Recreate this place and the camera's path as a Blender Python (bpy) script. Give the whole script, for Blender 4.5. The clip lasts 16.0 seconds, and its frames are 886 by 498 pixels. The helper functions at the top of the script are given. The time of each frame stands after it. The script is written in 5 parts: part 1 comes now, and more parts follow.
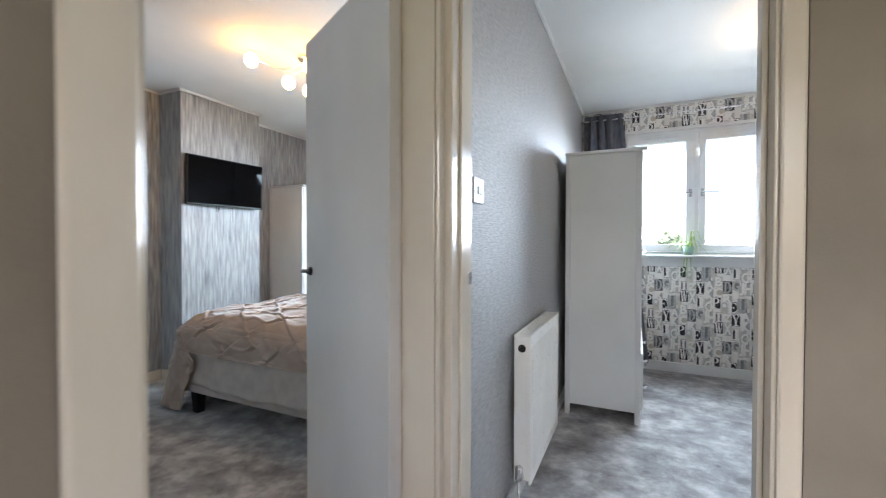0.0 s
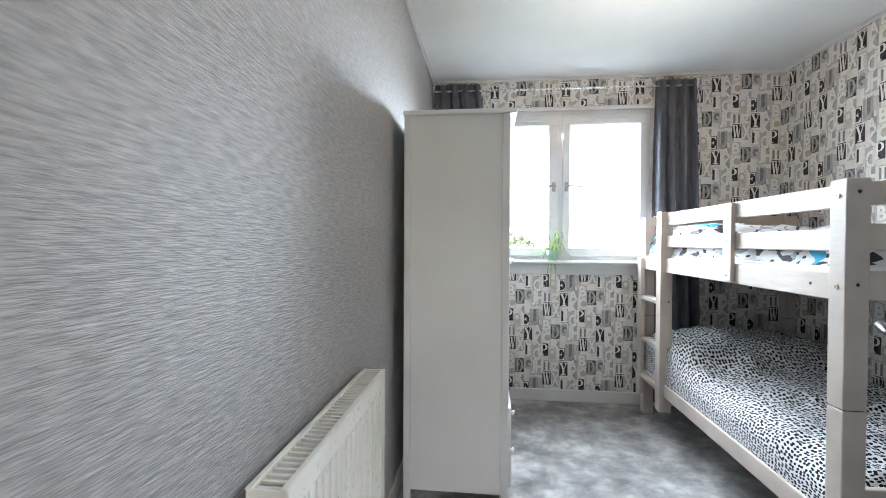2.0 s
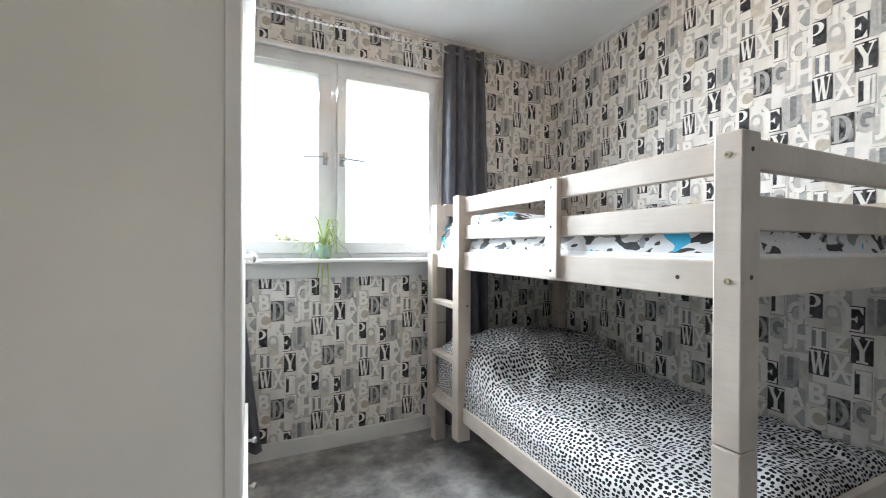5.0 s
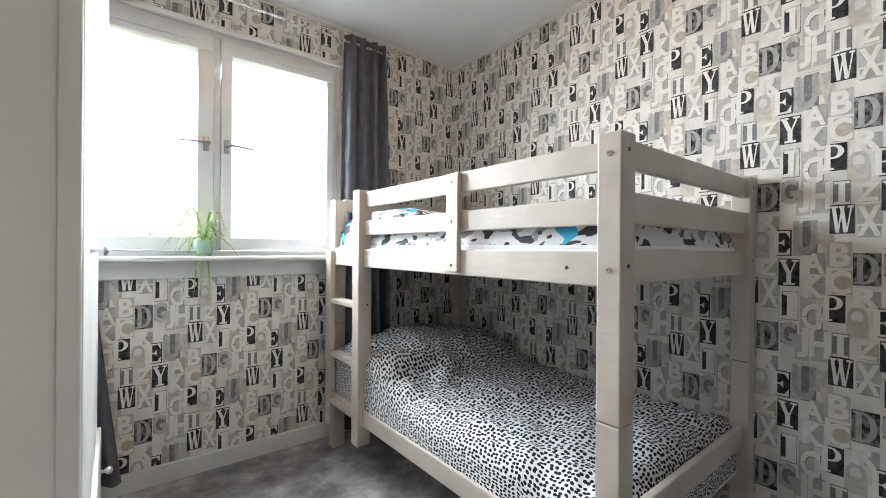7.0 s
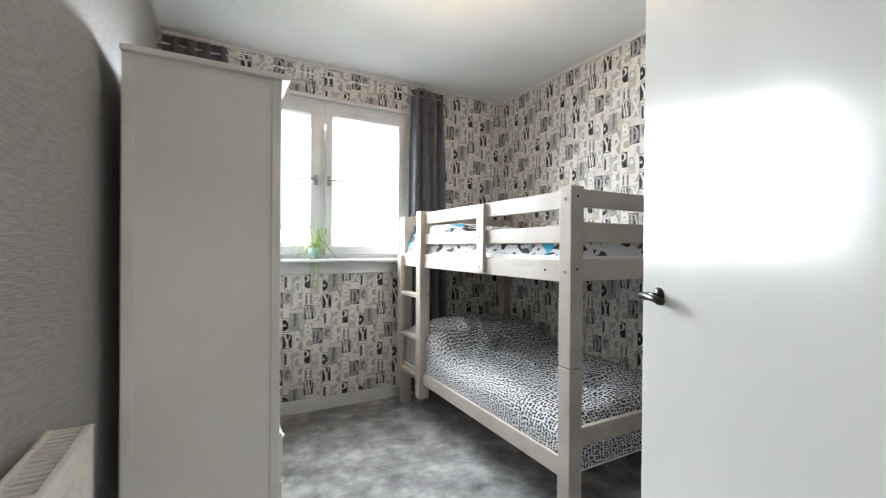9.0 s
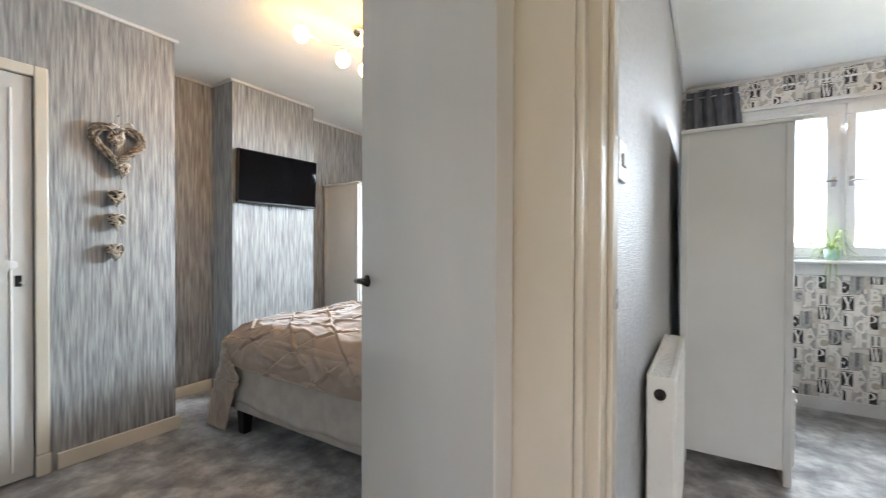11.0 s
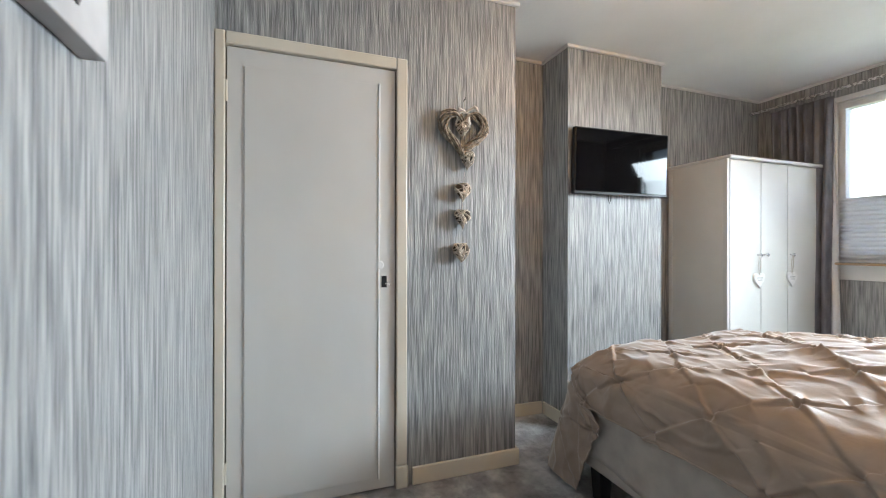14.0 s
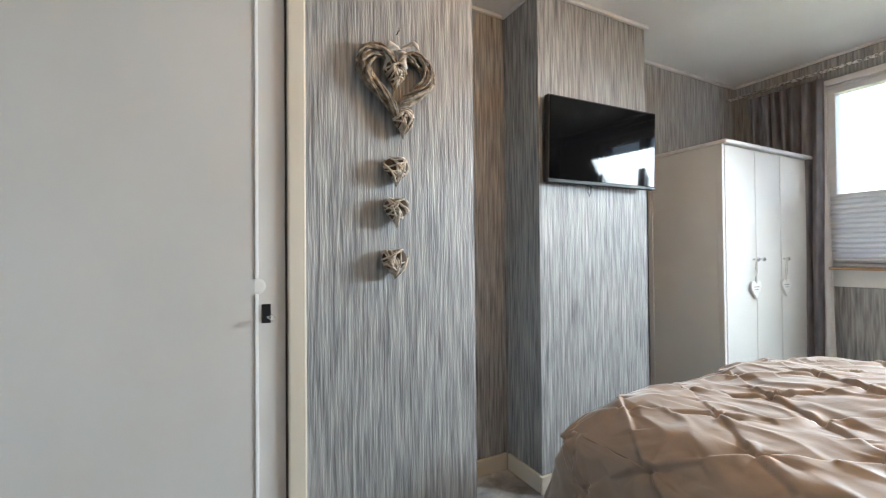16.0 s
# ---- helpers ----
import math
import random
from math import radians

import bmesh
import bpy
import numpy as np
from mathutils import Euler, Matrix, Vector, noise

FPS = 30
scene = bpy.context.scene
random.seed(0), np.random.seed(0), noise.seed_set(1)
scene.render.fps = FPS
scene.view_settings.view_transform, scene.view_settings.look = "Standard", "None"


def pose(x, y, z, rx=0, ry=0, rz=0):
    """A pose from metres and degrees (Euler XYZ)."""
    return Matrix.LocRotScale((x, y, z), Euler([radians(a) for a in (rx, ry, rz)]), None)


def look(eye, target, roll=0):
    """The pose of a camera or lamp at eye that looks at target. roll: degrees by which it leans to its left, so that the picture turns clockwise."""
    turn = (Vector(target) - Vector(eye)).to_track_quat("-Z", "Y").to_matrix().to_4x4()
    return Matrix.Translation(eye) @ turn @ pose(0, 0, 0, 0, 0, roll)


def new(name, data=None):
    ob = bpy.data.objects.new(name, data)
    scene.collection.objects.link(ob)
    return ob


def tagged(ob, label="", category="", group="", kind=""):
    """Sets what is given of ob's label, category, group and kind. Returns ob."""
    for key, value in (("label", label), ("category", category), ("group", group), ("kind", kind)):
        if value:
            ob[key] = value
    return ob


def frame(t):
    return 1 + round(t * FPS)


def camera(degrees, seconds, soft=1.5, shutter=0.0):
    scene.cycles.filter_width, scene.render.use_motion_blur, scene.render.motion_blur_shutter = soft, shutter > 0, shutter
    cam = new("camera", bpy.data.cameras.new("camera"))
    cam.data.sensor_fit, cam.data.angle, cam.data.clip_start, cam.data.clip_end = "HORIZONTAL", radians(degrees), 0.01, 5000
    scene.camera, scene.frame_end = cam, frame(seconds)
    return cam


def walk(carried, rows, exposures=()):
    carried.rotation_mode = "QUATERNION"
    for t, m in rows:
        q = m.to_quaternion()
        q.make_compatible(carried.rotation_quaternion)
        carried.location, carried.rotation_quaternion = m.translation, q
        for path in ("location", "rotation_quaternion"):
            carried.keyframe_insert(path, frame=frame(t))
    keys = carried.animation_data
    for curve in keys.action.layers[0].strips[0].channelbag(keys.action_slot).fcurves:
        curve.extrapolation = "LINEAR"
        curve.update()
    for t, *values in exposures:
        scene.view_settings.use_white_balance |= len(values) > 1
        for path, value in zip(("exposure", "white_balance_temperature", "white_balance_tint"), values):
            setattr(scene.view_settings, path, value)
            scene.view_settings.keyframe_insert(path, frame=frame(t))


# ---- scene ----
cam = camera(93.9, 16.0, soft=1.0, shutter=0.25)
PATH = [
    (0, (2.185, 2.349, 1.184), (1.336, 4.16, 1.153), 0.1),
    (0.5, (2.16, 2.615, 1.188), (1.551, 4.52, 1.159), 0.3),
    (1, (2.13, 2.904, 1.192), (1.686, 4.854, 1.165), 0.3),
    (1.5, (2.104, 3.217, 1.196), (1.804, 5.194, 1.169), 0.3),
    (2, (2.113, 3.448, 1.206), (1.902, 5.436, 1.176), 0.3),
    (2.5, (2.087, 3.674, 1.204), (1.968, 5.67, 1.177), 0.3),
    (3, (2.079, 3.864, 1.198), (2.1, 5.864, 1.176), 0.3),
    (3.5, (2.086, 4.04, 1.205), (2.302, 6.028, 1.173), 0.3),
    (4, (2.137, 4.182, 1.174), (2.577, 6.133, 1.155), 0.4),
    (4.5, (2.195, 4.259, 1.152), (2.861, 6.145, 1.146), 0.3),
    (5, (2.227, 4.288, 1.151), (3.078, 6.098, 1.136), 0.3),
    (5.2, (2.197, 4.335, 1.154), (3.142, 6.098, 1.134), 0.4),
    (7.5, (2.265, 4.306, 1.119), (3.518, 5.865, 1.118), 0.4),
    (8.2, (2.149, 4.094, 1.143), (3.407, 5.648, 1.137), 0.3),
    (10.3, (1.917, 2.904, 1.19), (1.439, 4.846, 1.179), 0.3),
    (10.5, (1.912, 2.803, 1.195), (1.208, 4.674, 1.175), 0.1),
    (11, (1.848, 2.706, 1.176), (0.779, 4.396, 1.157), 0.2),
    (11.5, (1.764, 2.727, 1.163), (0.431, 4.218, 1.15), 0.1),
    (12, (1.644, 2.762, 1.158), (0.107, 4.041, 1.15), 0.2),
    (12.5, (1.517, 2.808, 1.164), (-0.187, 3.854, 1.153), 0.2),
    (13, (1.385, 2.844, 1.155), (-0.429, 3.687, 1.144), 0.3),
    (13.5, (1.19, 2.867, 1.16), (-0.67, 3.602, 1.15), 0.2),
    (14, (0.956, 2.894, 1.145), (-0.923, 3.579, 1.148), 0.1),
    (14.5, (0.719, 2.96, 1.147), (-1.164, 3.634, 1.161), -0.0),
    (15, (0.517, 3.049, 1.146), (-1.362, 3.734, 1.179), -0.3),
    (15.5, (0.405, 3.138, 1.146), (-1.451, 3.883, 1.177), -0.3),
    (16, (0.312, 3.212, 1.16), (-1.466, 4.128, 1.185), -0.5),
]
# the camera's white balance turns cooler on entering the bunk room
walk(cam, [(t, look(eye, target, roll)) for t, eye, target, roll in PATH],
     [(0.0, 3.48, 5850, 10), (0.5, 3.55, 5900, 10), (1.0, 3.54, 5650, 10), (1.5, 3.68, 5800, 10), (2.5, 3.6, 6400, 10), (3.0, 3.7, 6550, 10), (3.5, 3.7, 6600, 10), (4.5, 3.6, 6550, 10), (5.0, 3.46, 6450, 10), (8.2, 3.36, 6600, 10), (10.3, 3.38, 6500, 10), (11.0, 3.62, 6300, 10), (12.0, 3.66, 6150, 10), (13.5, 3.46, 6250, 10), (14.5, 3.38, 6350, 10), (16.0, 3.3, 6400, 10)])

# ---- world and lights ----
world = bpy.data.worlds.new("overcast")
scene.world = world
world.use_nodes = True
wn = world.node_tree
wn.nodes.clear()
sky = wn.nodes.new("ShaderNodeTexSky")
sky.sky_type = 'NISHITA'
sky.sun_disc = False
sky.sun_elevation, sky.sun_rotation = radians(48), radians(200)
sky.air_density, sky.dust_density, sky.ozone_density = 1.0, 6.0, 0.6
bgr = wn.nodes.new("ShaderNodeBackground")
bgr.inputs["Strength"].default_value = 0.15
wout = wn.nodes.new("ShaderNodeOutputWorld")
wn.links.new(sky.outputs[0], bgr.inputs["Color"])
wn.links.new(bgr.outputs[0], wout.inputs["Surface"])

sun = new("sun", bpy.data.lights.new("sun", 'SUN'))
sun.data.energy, sun.data.angle, sun.data.color = 1.2, radians(20), (1.0, 0.96, 0.9)
sun.matrix_world = look((-3, -9, 12), (0, 0, 0))


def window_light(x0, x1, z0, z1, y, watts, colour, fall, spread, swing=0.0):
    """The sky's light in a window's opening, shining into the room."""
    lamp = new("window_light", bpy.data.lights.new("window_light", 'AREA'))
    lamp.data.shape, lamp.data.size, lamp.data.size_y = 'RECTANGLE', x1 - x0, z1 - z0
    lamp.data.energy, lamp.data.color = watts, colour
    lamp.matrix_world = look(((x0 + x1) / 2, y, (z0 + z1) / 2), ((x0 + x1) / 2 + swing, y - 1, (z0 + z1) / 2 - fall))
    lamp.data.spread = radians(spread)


window_light(2.12, 3.28, 1.12, 2.14, 6.90, 9.8, (0.85, 0.94, 1.0), 0.52, 126, 0.16)
# the hall's own window, behind the start of the walk
hall_lamp = new("window_light", bpy.data.lights.new("window_light", 'AREA'))
hall_lamp.data.shape, hall_lamp.data.size, hall_lamp.data.size_y = 'RECTANGLE', 0.76, 1.06
hall_lamp.data.energy, hall_lamp.data.color = 0.7, (1.0, 0.78, 0.55)
hall_lamp.matrix_world = look((2.70, 0.93, 1.58), (2.60, 2.0, 1.35))
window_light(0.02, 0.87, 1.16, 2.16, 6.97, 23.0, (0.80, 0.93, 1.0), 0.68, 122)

# ---- materials ----


def material(name, a, b, scale=(8, 8, 8), rough=0.6, metal=0.0, bump=0.0, bump_scale=(60, 60, 60), detail=4.0, lo=0.35, hi=0.65, coat=0.0, rough_var=0.08, spec=0.5):
    """A two-tone surface: noise between colours a and b at one scale, relief and gloss varied at a finer one."""
    m = bpy.data.materials.new(name)
    m.use_nodes = True
    t = m.node_tree
    p = t.nodes["Principled BSDF"]
    tc = t.nodes.new("ShaderNodeTexCoord")
    mp = t.nodes.new("ShaderNodeMapping")
    mp.inputs["Scale"].default_value = scale
    n1 = t.nodes.new("ShaderNodeTexNoise")
    n1.inputs["Scale"].default_value, n1.inputs["Detail"].default_value = 1.0, detail
    ramp = t.nodes.new("ShaderNodeValToRGB")
    ramp.color_ramp.elements[0].position, ramp.color_ramp.elements[1].position = lo, hi
    ramp.color_ramp.elements[0].color, ramp.color_ramp.elements[1].color = (*a, 1), (*b, 1)
    mp2 = t.nodes.new("ShaderNodeMapping")
    mp2.inputs["Scale"].default_value = bump_scale
    n2 = t.nodes.new("ShaderNodeTexNoise")
    n2.inputs["Scale"].default_value, n2.inputs["Detail"].default_value = 1.0, 3.0
    rm = t.nodes.new("ShaderNodeMapRange")
    rm.inputs["To Min"].default_value, rm.inputs["To Max"].default_value = max(0.02, rough - rough_var), min(1, rough + rough_var)
    L = t.links.new
    L(tc.outputs["Object"], mp.inputs["Vector"]), L(mp.outputs[0], n1.inputs["Vector"]), L(n1.outputs["Fac"], ramp.inputs["Fac"])
    L(ramp.outputs["Color"], p.inputs["Base Color"])
    L(tc.outputs["Object"], mp2.inputs["Vector"]), L(mp2.outputs[0], n2.inputs["Vector"]), L(n2.outputs["Fac"], rm.inputs["Value"])
    L(rm.outputs[0], p.inputs["Roughness"])
    p.inputs["Metallic"].default_value, p.inputs["Coat Weight"].default_value = metal, coat
    p.inputs["Specular IOR Level"].default_value = spec
    if bump:
        bn = t.nodes.new("ShaderNodeBump")
        bn.inputs["Strength"].default_value, bn.inputs["Distance"].default_value = min(1.0, bump), 0.004 * max(1.0, bump)
        L(n2.outputs["Fac"], bn.inputs["Height"]), L(bn.outputs[0], p.inputs["Normal"])
    return m


def emitter(name, colour, strength):
    m = bpy.data.materials.new(name)
    m.use_nodes = True
    p = m.node_tree.nodes["Principled BSDF"]
    p.inputs["Base Color"].default_value = (0.9, 0.85, 0.75, 1)
    p.inputs["Emission Color"].default_value, p.inputs["Emission Strength"].default_value = (*colour, 1), strength
    return m


def glass(name, tint=(1, 1, 1)):
    m = bpy.data.materials.new(name)
    m.use_nodes = True
    t = m.node_tree
    t.nodes.remove(t.nodes["Principled BSDF"])
    tr, gl, mx, fr = (t.nodes.new(k) for k in ("ShaderNodeBsdfTransparent", "ShaderNodeBsdfGlossy", "ShaderNodeMixShader", "ShaderNodeFresnel"))
    tr.inputs["Color"].default_value = (*tint, 1)
    gl.inputs["Roughness"].default_value = 0.02
    fr.inputs["IOR"].default_value = 1.3
    t.links.new(fr.outputs[0], mx.inputs[0]), t.links.new(tr.outputs[0], mx.inputs[1]), t.links.new(gl.outputs[0], mx.inputs[2])
    t.links.new(mx.outputs[0], t.nodes["Material Output"].inputs["Surface"])
    return m


GREY_PAPER = material("grey_textured_paper", (0.29, 0.293, 0.30), (0.46, 0.463, 0.47), (1.2, 24, 170), 0.40, 0.12, 0.8, (1.5, 36, 340), lo=0.32, hi=0.68)
STREAK_PAPER = material("streaked_paper", (0.145, 0.15, 0.157), (0.475, 0.472, 0.465), (95, 95, 5.2), 0.50, 0.04, 0.8, (210, 210, 11), 5.0, 0.30, 0.70)
LETTER_BASE = material("letter_paper_ground", (0.66, 0.635, 0.595), (0.76, 0.735, 0.70), (14, 14, 10), 0.7, 0, 0.15, (200, 200, 200), 2.0, 0.42, 0.58, spec=0.2)
INK = [material("ink_charcoal", (0.016, 0.016, 0.018), (0.075, 0.075, 0.08), (45, 45, 45), 0.7, spec=0.2),
       material("ink_grey", (0.17, 0.17, 0.175), (0.26, 0.26, 0.262), (90, 90, 90), 0.7, spec=0.2),
       material("ink_light_grey", (0.33, 0.328, 0.325), (0.45, 0.445, 0.435), (45, 45, 45), 0.7, spec=0.2),
       material("ink_beige", (0.43, 0.385, 0.32), (0.52, 0.47, 0.40), (60, 60, 60), 0.7, spec=0.2),
       material("ink_white", (0.74, 0.72, 0.685), (0.82, 0.80, 0.765), (60, 60, 60), 0.7, spec=0.2),
       material("ink_off_white", (0.72, 0.695, 0.655), (0.80, 0.775, 0.735), (45, 45, 45), 0.7, spec=0.2),
       material("ink_distressed_charcoal", (0.020, 0.020, 0.022), (0.27, 0.265, 0.26), (55, 55, 40), 0.7, detail=6.0, lo=0.40, hi=0.66, spec=0.2),
       material("ink_pale_grey", (0.43, 0.42, 0.405), (0.53, 0.515, 0.495), (50, 50, 50), 0.7, spec=0.2),
       material("ink_pale_beige", (0.53, 0.485, 0.42), (0.62, 0.575, 0.505), (50, 50, 50), 0.7, spec=0.2)]
HALL_PAINT = material("hall_taupe_paint", (0.235, 0.205, 0.165), (0.285, 0.25, 0.205), (3, 3, 3), 0.7, 0, 0.2, (140, 140, 140))
CEILING_PAINT = material("ceiling_paint", (0.72, 0.72, 0.71), (0.78, 0.78, 0.77), (1.5, 1.5, 1.5), 0.75, 0, 0.25, (45, 45, 45))
GLOSS = material("cream_gloss_paint", (0.62, 0.56, 0.46), (0.70, 0.64, 0.54), (3, 3, 1.5), 0.2, 0, 0.15, (30, 30, 6), coat=0.3)
DOOR_WHITE = material("door_white_gloss", (0.57, 0.553, 0.528), (0.63, 0.612, 0.587), (2, 2, 1), 0.20, 0, 0.07, (18, 18, 5), coat=0.35)
TRIM_WHITE = material("white_trim_paint", (0.62, 0.62, 0.61), (0.70, 0.70, 0.69), (5, 5, 5), 0.35, 0, 0.1, (40, 40, 40))
UPVC = material("white_frame", (0.60, 0.615, 0.63), (0.67, 0.685, 0.70), (5, 5, 5), 0.3)
WARDROBE_WHITE = material("white_foil_board", (0.63, 0.625, 0.60), (0.69, 0.685, 0.66), (2, 2, 2), 0.5, 0, 0.08, (80, 80, 80), spec=0.25)
WARDROBE_EDGE = material("white_board_edge", (0.60, 0.595, 0.58), (0.66, 0.655, 0.64), (4, 4, 4), 0.45, spec=0.3)
WASHED_PINE = material("white_washed_pine", (0.42, 0.365, 0.315), (0.52, 0.46, 0.405), (5, 5, 5), 0.5, 0, 0.35, (50, 7, 50), 5.0)
RADIATOR_WHITE = material("radiator_enamel", (0.74, 0.73, 0.69), (0.80, 0.79, 0.75), (4, 4, 4), 0.3)
CHROME = material("chrome", (0.75, 0.75, 0.76), (0.85, 0.85, 0.86), (20, 20, 20), 0.14, 1.0)
ROD_CHROME = material("satin_chrome_rod", (0.72, 0.72, 0.73), (0.82, 0.82, 0.83), (20, 20, 20), 0.28, 0.55)
STEEL = material("brushed_steel", (0.28, 0.28, 0.29), (0.40, 0.40, 0.41), (30, 30, 30), 0.3, 0.9)
BRASS = material("dull_brass", (0.36, 0.31, 0.22), (0.46, 0.40, 0.30), (60, 60, 60), 0.35, 0.9)
DARK_METAL = material("dark_bronze_metal", (0.028, 0.026, 0.025), (0.055, 0.051, 0.048), (30, 30, 30), 0.32, 0.85)
BLACK = material("black_plastic", (0.010, 0.010, 0.011), (0.017, 0.017, 0.018), (30, 30, 30), 0.45, spec=0.3)
SCREEN = material("tv_screen", (0.002, 0.002, 0.0025), (0.003, 0.003, 0.0035), (4, 4, 4), 0.04, rough_var=0.01, spec=0.15)
CURTAIN_GREY = material("grey_curtain_cloth", (0.075, 0.08, 0.098), (0.115, 0.12, 0.14), (30, 30, 12), 0.75, 0, 0.3, (400, 400, 400))
CURTAIN_MAUVE = material("mauve_grey_satin", (0.115, 0.113, 0.13), (0.195, 0.19, 0.213), (25, 25, 6), 0.45, 0, 0.2, (300, 300, 300))
LINING = material("white_lining_cloth", (0.62, 0.62, 0.63), (0.70, 0.70, 0.71), (25, 25, 6), 0.7)
CHAMPAGNE = material("champagne_satin", (0.29, 0.222, 0.178), (0.345, 0.268, 0.22), (9, 9, 9), 0.46, 0, 0.10, (90, 90, 90), spec=0.4)
for key, value in (("Sheen Weight", 0.45), ("Sheen Roughness", 0.30), ("Anisotropic", 0.3)):
    CHAMPAGNE.node_tree.nodes["Principled BSDF"].inputs[key].default_value = value
VALANCE = material("pale_taupe_fabric", (0.37, 0.33, 0.30), (0.44, 0.40, 0.365), (12, 12, 12), 0.7, 0, 0.2, (300, 300, 300))
TWIG = material("twig_bark", (0.15, 0.115, 0.085), (0.42, 0.35, 0.27), (60, 60, 60), 0.8, 0, 0.5, (200, 200, 200))
# darkened twig copy: shade between the windings, painted into the small hearts' cores
TWIG_DARK = material("shaded_twig", (0.04, 0.028, 0.02), (0.09, 0.065, 0.045), (60, 60, 60), 0.9)
TWIG_PALE = material("pale_twig", (0.38, 0.31, 0.235), (0.66, 0.58, 0.48), (60, 60, 60), 0.8, 0, 0.5, (200, 200, 200))
RIBBON = material("organza_ribbon", (0.48, 0.43, 0.38), (0.60, 0.55, 0.49), (40, 40, 40), 0.5)
CANVAS = material("canvas_print_pale", (0.40, 0.375, 0.375), (0.62, 0.60, 0.595), (5, 5, 4), 0.7, 0, 0.2, (500, 500, 500))
CANVAS_DARK = material("canvas_print_dark", (0.09, 0.075, 0.075), (0.22, 0.19, 0.195), (9, 9, 6), 0.7)
CANVAS_HEART = material("canvas_print_beads", (0.32, 0.29, 0.27), (0.58, 0.55, 0.52), (60, 60, 60), 0.6)
BEAD_WHITE = material("fresh_white_gloss", (0.82, 0.82, 0.81), (0.88, 0.88, 0.87), (5, 5, 5), 0.2)
WHITE_WOOD = material("white_painted_wood", (0.68, 0.67, 0.65), (0.78, 0.77, 0.75), (30, 30, 30), 0.5)
OAK = material("oak_nosing", (0.36, 0.24, 0.14), (0.46, 0.32, 0.20), (4, 40, 40), 0.45)
RED = material("red_glazed", (0.55, 0.02, 0.02), (0.65, 0.04, 0.03), (20, 20, 20), 0.2)
LEAF = material("spider_plant_leaf", (0.16, 0.30, 0.06), (0.50, 0.58, 0.22), (70, 70, 20), 0.45)
POT = material("teal_glass_pot", (0.25, 0.42, 0.38), (0.36, 0.52, 0.47), (20, 20, 20), 0.15)
BLIND = material("pleated_blind_cloth", (0.70, 0.70, 0.70), (0.78, 0.78, 0.78), (30, 30, 30), 0.8)
BLIND_CLOTH = bpy.data.materials.new("translucent_pleated_cloth")
BLIND_CLOTH.use_nodes = True
bt = BLIND_CLOTH.node_tree
bt.nodes.remove(bt.nodes["Principled BSDF"])
bd, bs, bmix = (bt.nodes.new(k) for k in ("ShaderNodeBsdfDiffuse", "ShaderNodeBsdfTranslucent", "ShaderNodeMixShader"))
bd.inputs["Color"].default_value, bs.inputs["Color"].default_value, bmix.inputs[0].default_value = (0.55, 0.55, 0.56, 1), (0.62, 0.63, 0.65, 1), 0.22
bt.links.new(bd.outputs[0], bmix.inputs[1]), bt.links.new(bs.outputs[0], bmix.inputs[2])
bt.links.new(bmix.outputs[0], bt.nodes["Material Output"].inputs["Surface"])
GLASS = glass("window_glass")
BULB_GLASS = emitter("lit_frosted_shade", (1.0, 0.47, 0.09), 4.4)
BULB_GLASS_COOL = emitter("lit_frosted_shade_small", (1.0, 0.53, 0.16), 4.4)


def carpet(name, dark, mid, light):
    """Cut-pile carpet: brushed patches over fine pile."""
    m = material(name, dark, light, (5.5, 5.5, 5.5), 0.9, 0, 1.0, (190, 190, 190), 10.0, 0.33, 0.68, spec=0.2)
    t = m.node_tree
    ramp = [n for n in t.nodes if n.type == 'VALTORGB'][0]
    e = ramp.color_ramp.elements.new(0.5)
    e.color = (*mid, 1)
    [n for n in t.nodes if n.type == 'TEX_NOISE'][0].inputs["Roughness"].default_value = 0.66
    p = t.nodes["Principled BSDF"]
    p.inputs["Sheen Weight"].default_value, p.inputs["Sheen Roughness"].default_value = 0.35, 0.4
    return m


def broad_streaks(m, scale, lo, hi):
    """Broader strokes over a streaked paper, lighter and darker by turns."""
    t = m.node_tree
    ramp = [n for n in t.nodes if n.type == 'VALTORGB'][0]
    tc = [n for n in t.nodes if n.type == 'TEX_COORD'][0]
    mp, nz, rg, mx = (t.nodes.new(k) for k in ("ShaderNodeMapping", "ShaderNodeTexNoise", "ShaderNodeMapRange", "ShaderNodeVectorMath"))
    mp.inputs["Scale"].default_value = scale
    nz.inputs["Scale"].default_value, nz.inputs["Detail"].default_value = 1.0, 2.0
    rg.inputs["From Min"].default_value, rg.inputs["From Max"].default_value = 0.38, 0.62
    rg.inputs["To Min"].default_value, rg.inputs["To Max"].default_value = lo, hi
    mx.operation = 'SCALE'
    t.links.new(tc.outputs["Object"], mp.inputs["Vector"]), t.links.new(mp.outputs[0], nz.inputs["Vector"]), t.links.new(nz.outputs["Fac"], rg.inputs["Value"])
    t.links.new(ramp.outputs["Color"], mx.inputs[0]), t.links.new(rg.outputs[0], mx.inputs["Scale"])
    t.links.new(mx.outputs[0], t.nodes["Principled BSDF"].inputs["Base Color"])


broad_streaks(STREAK_PAPER, (48, 48, 3.0), 0.90, 1.06)
CARPET = carpet("grey_cut_pile_carpet", (0.11, 0.107, 0.107), (0.275, 0.27, 0.27), (0.55, 0.54, 0.538))


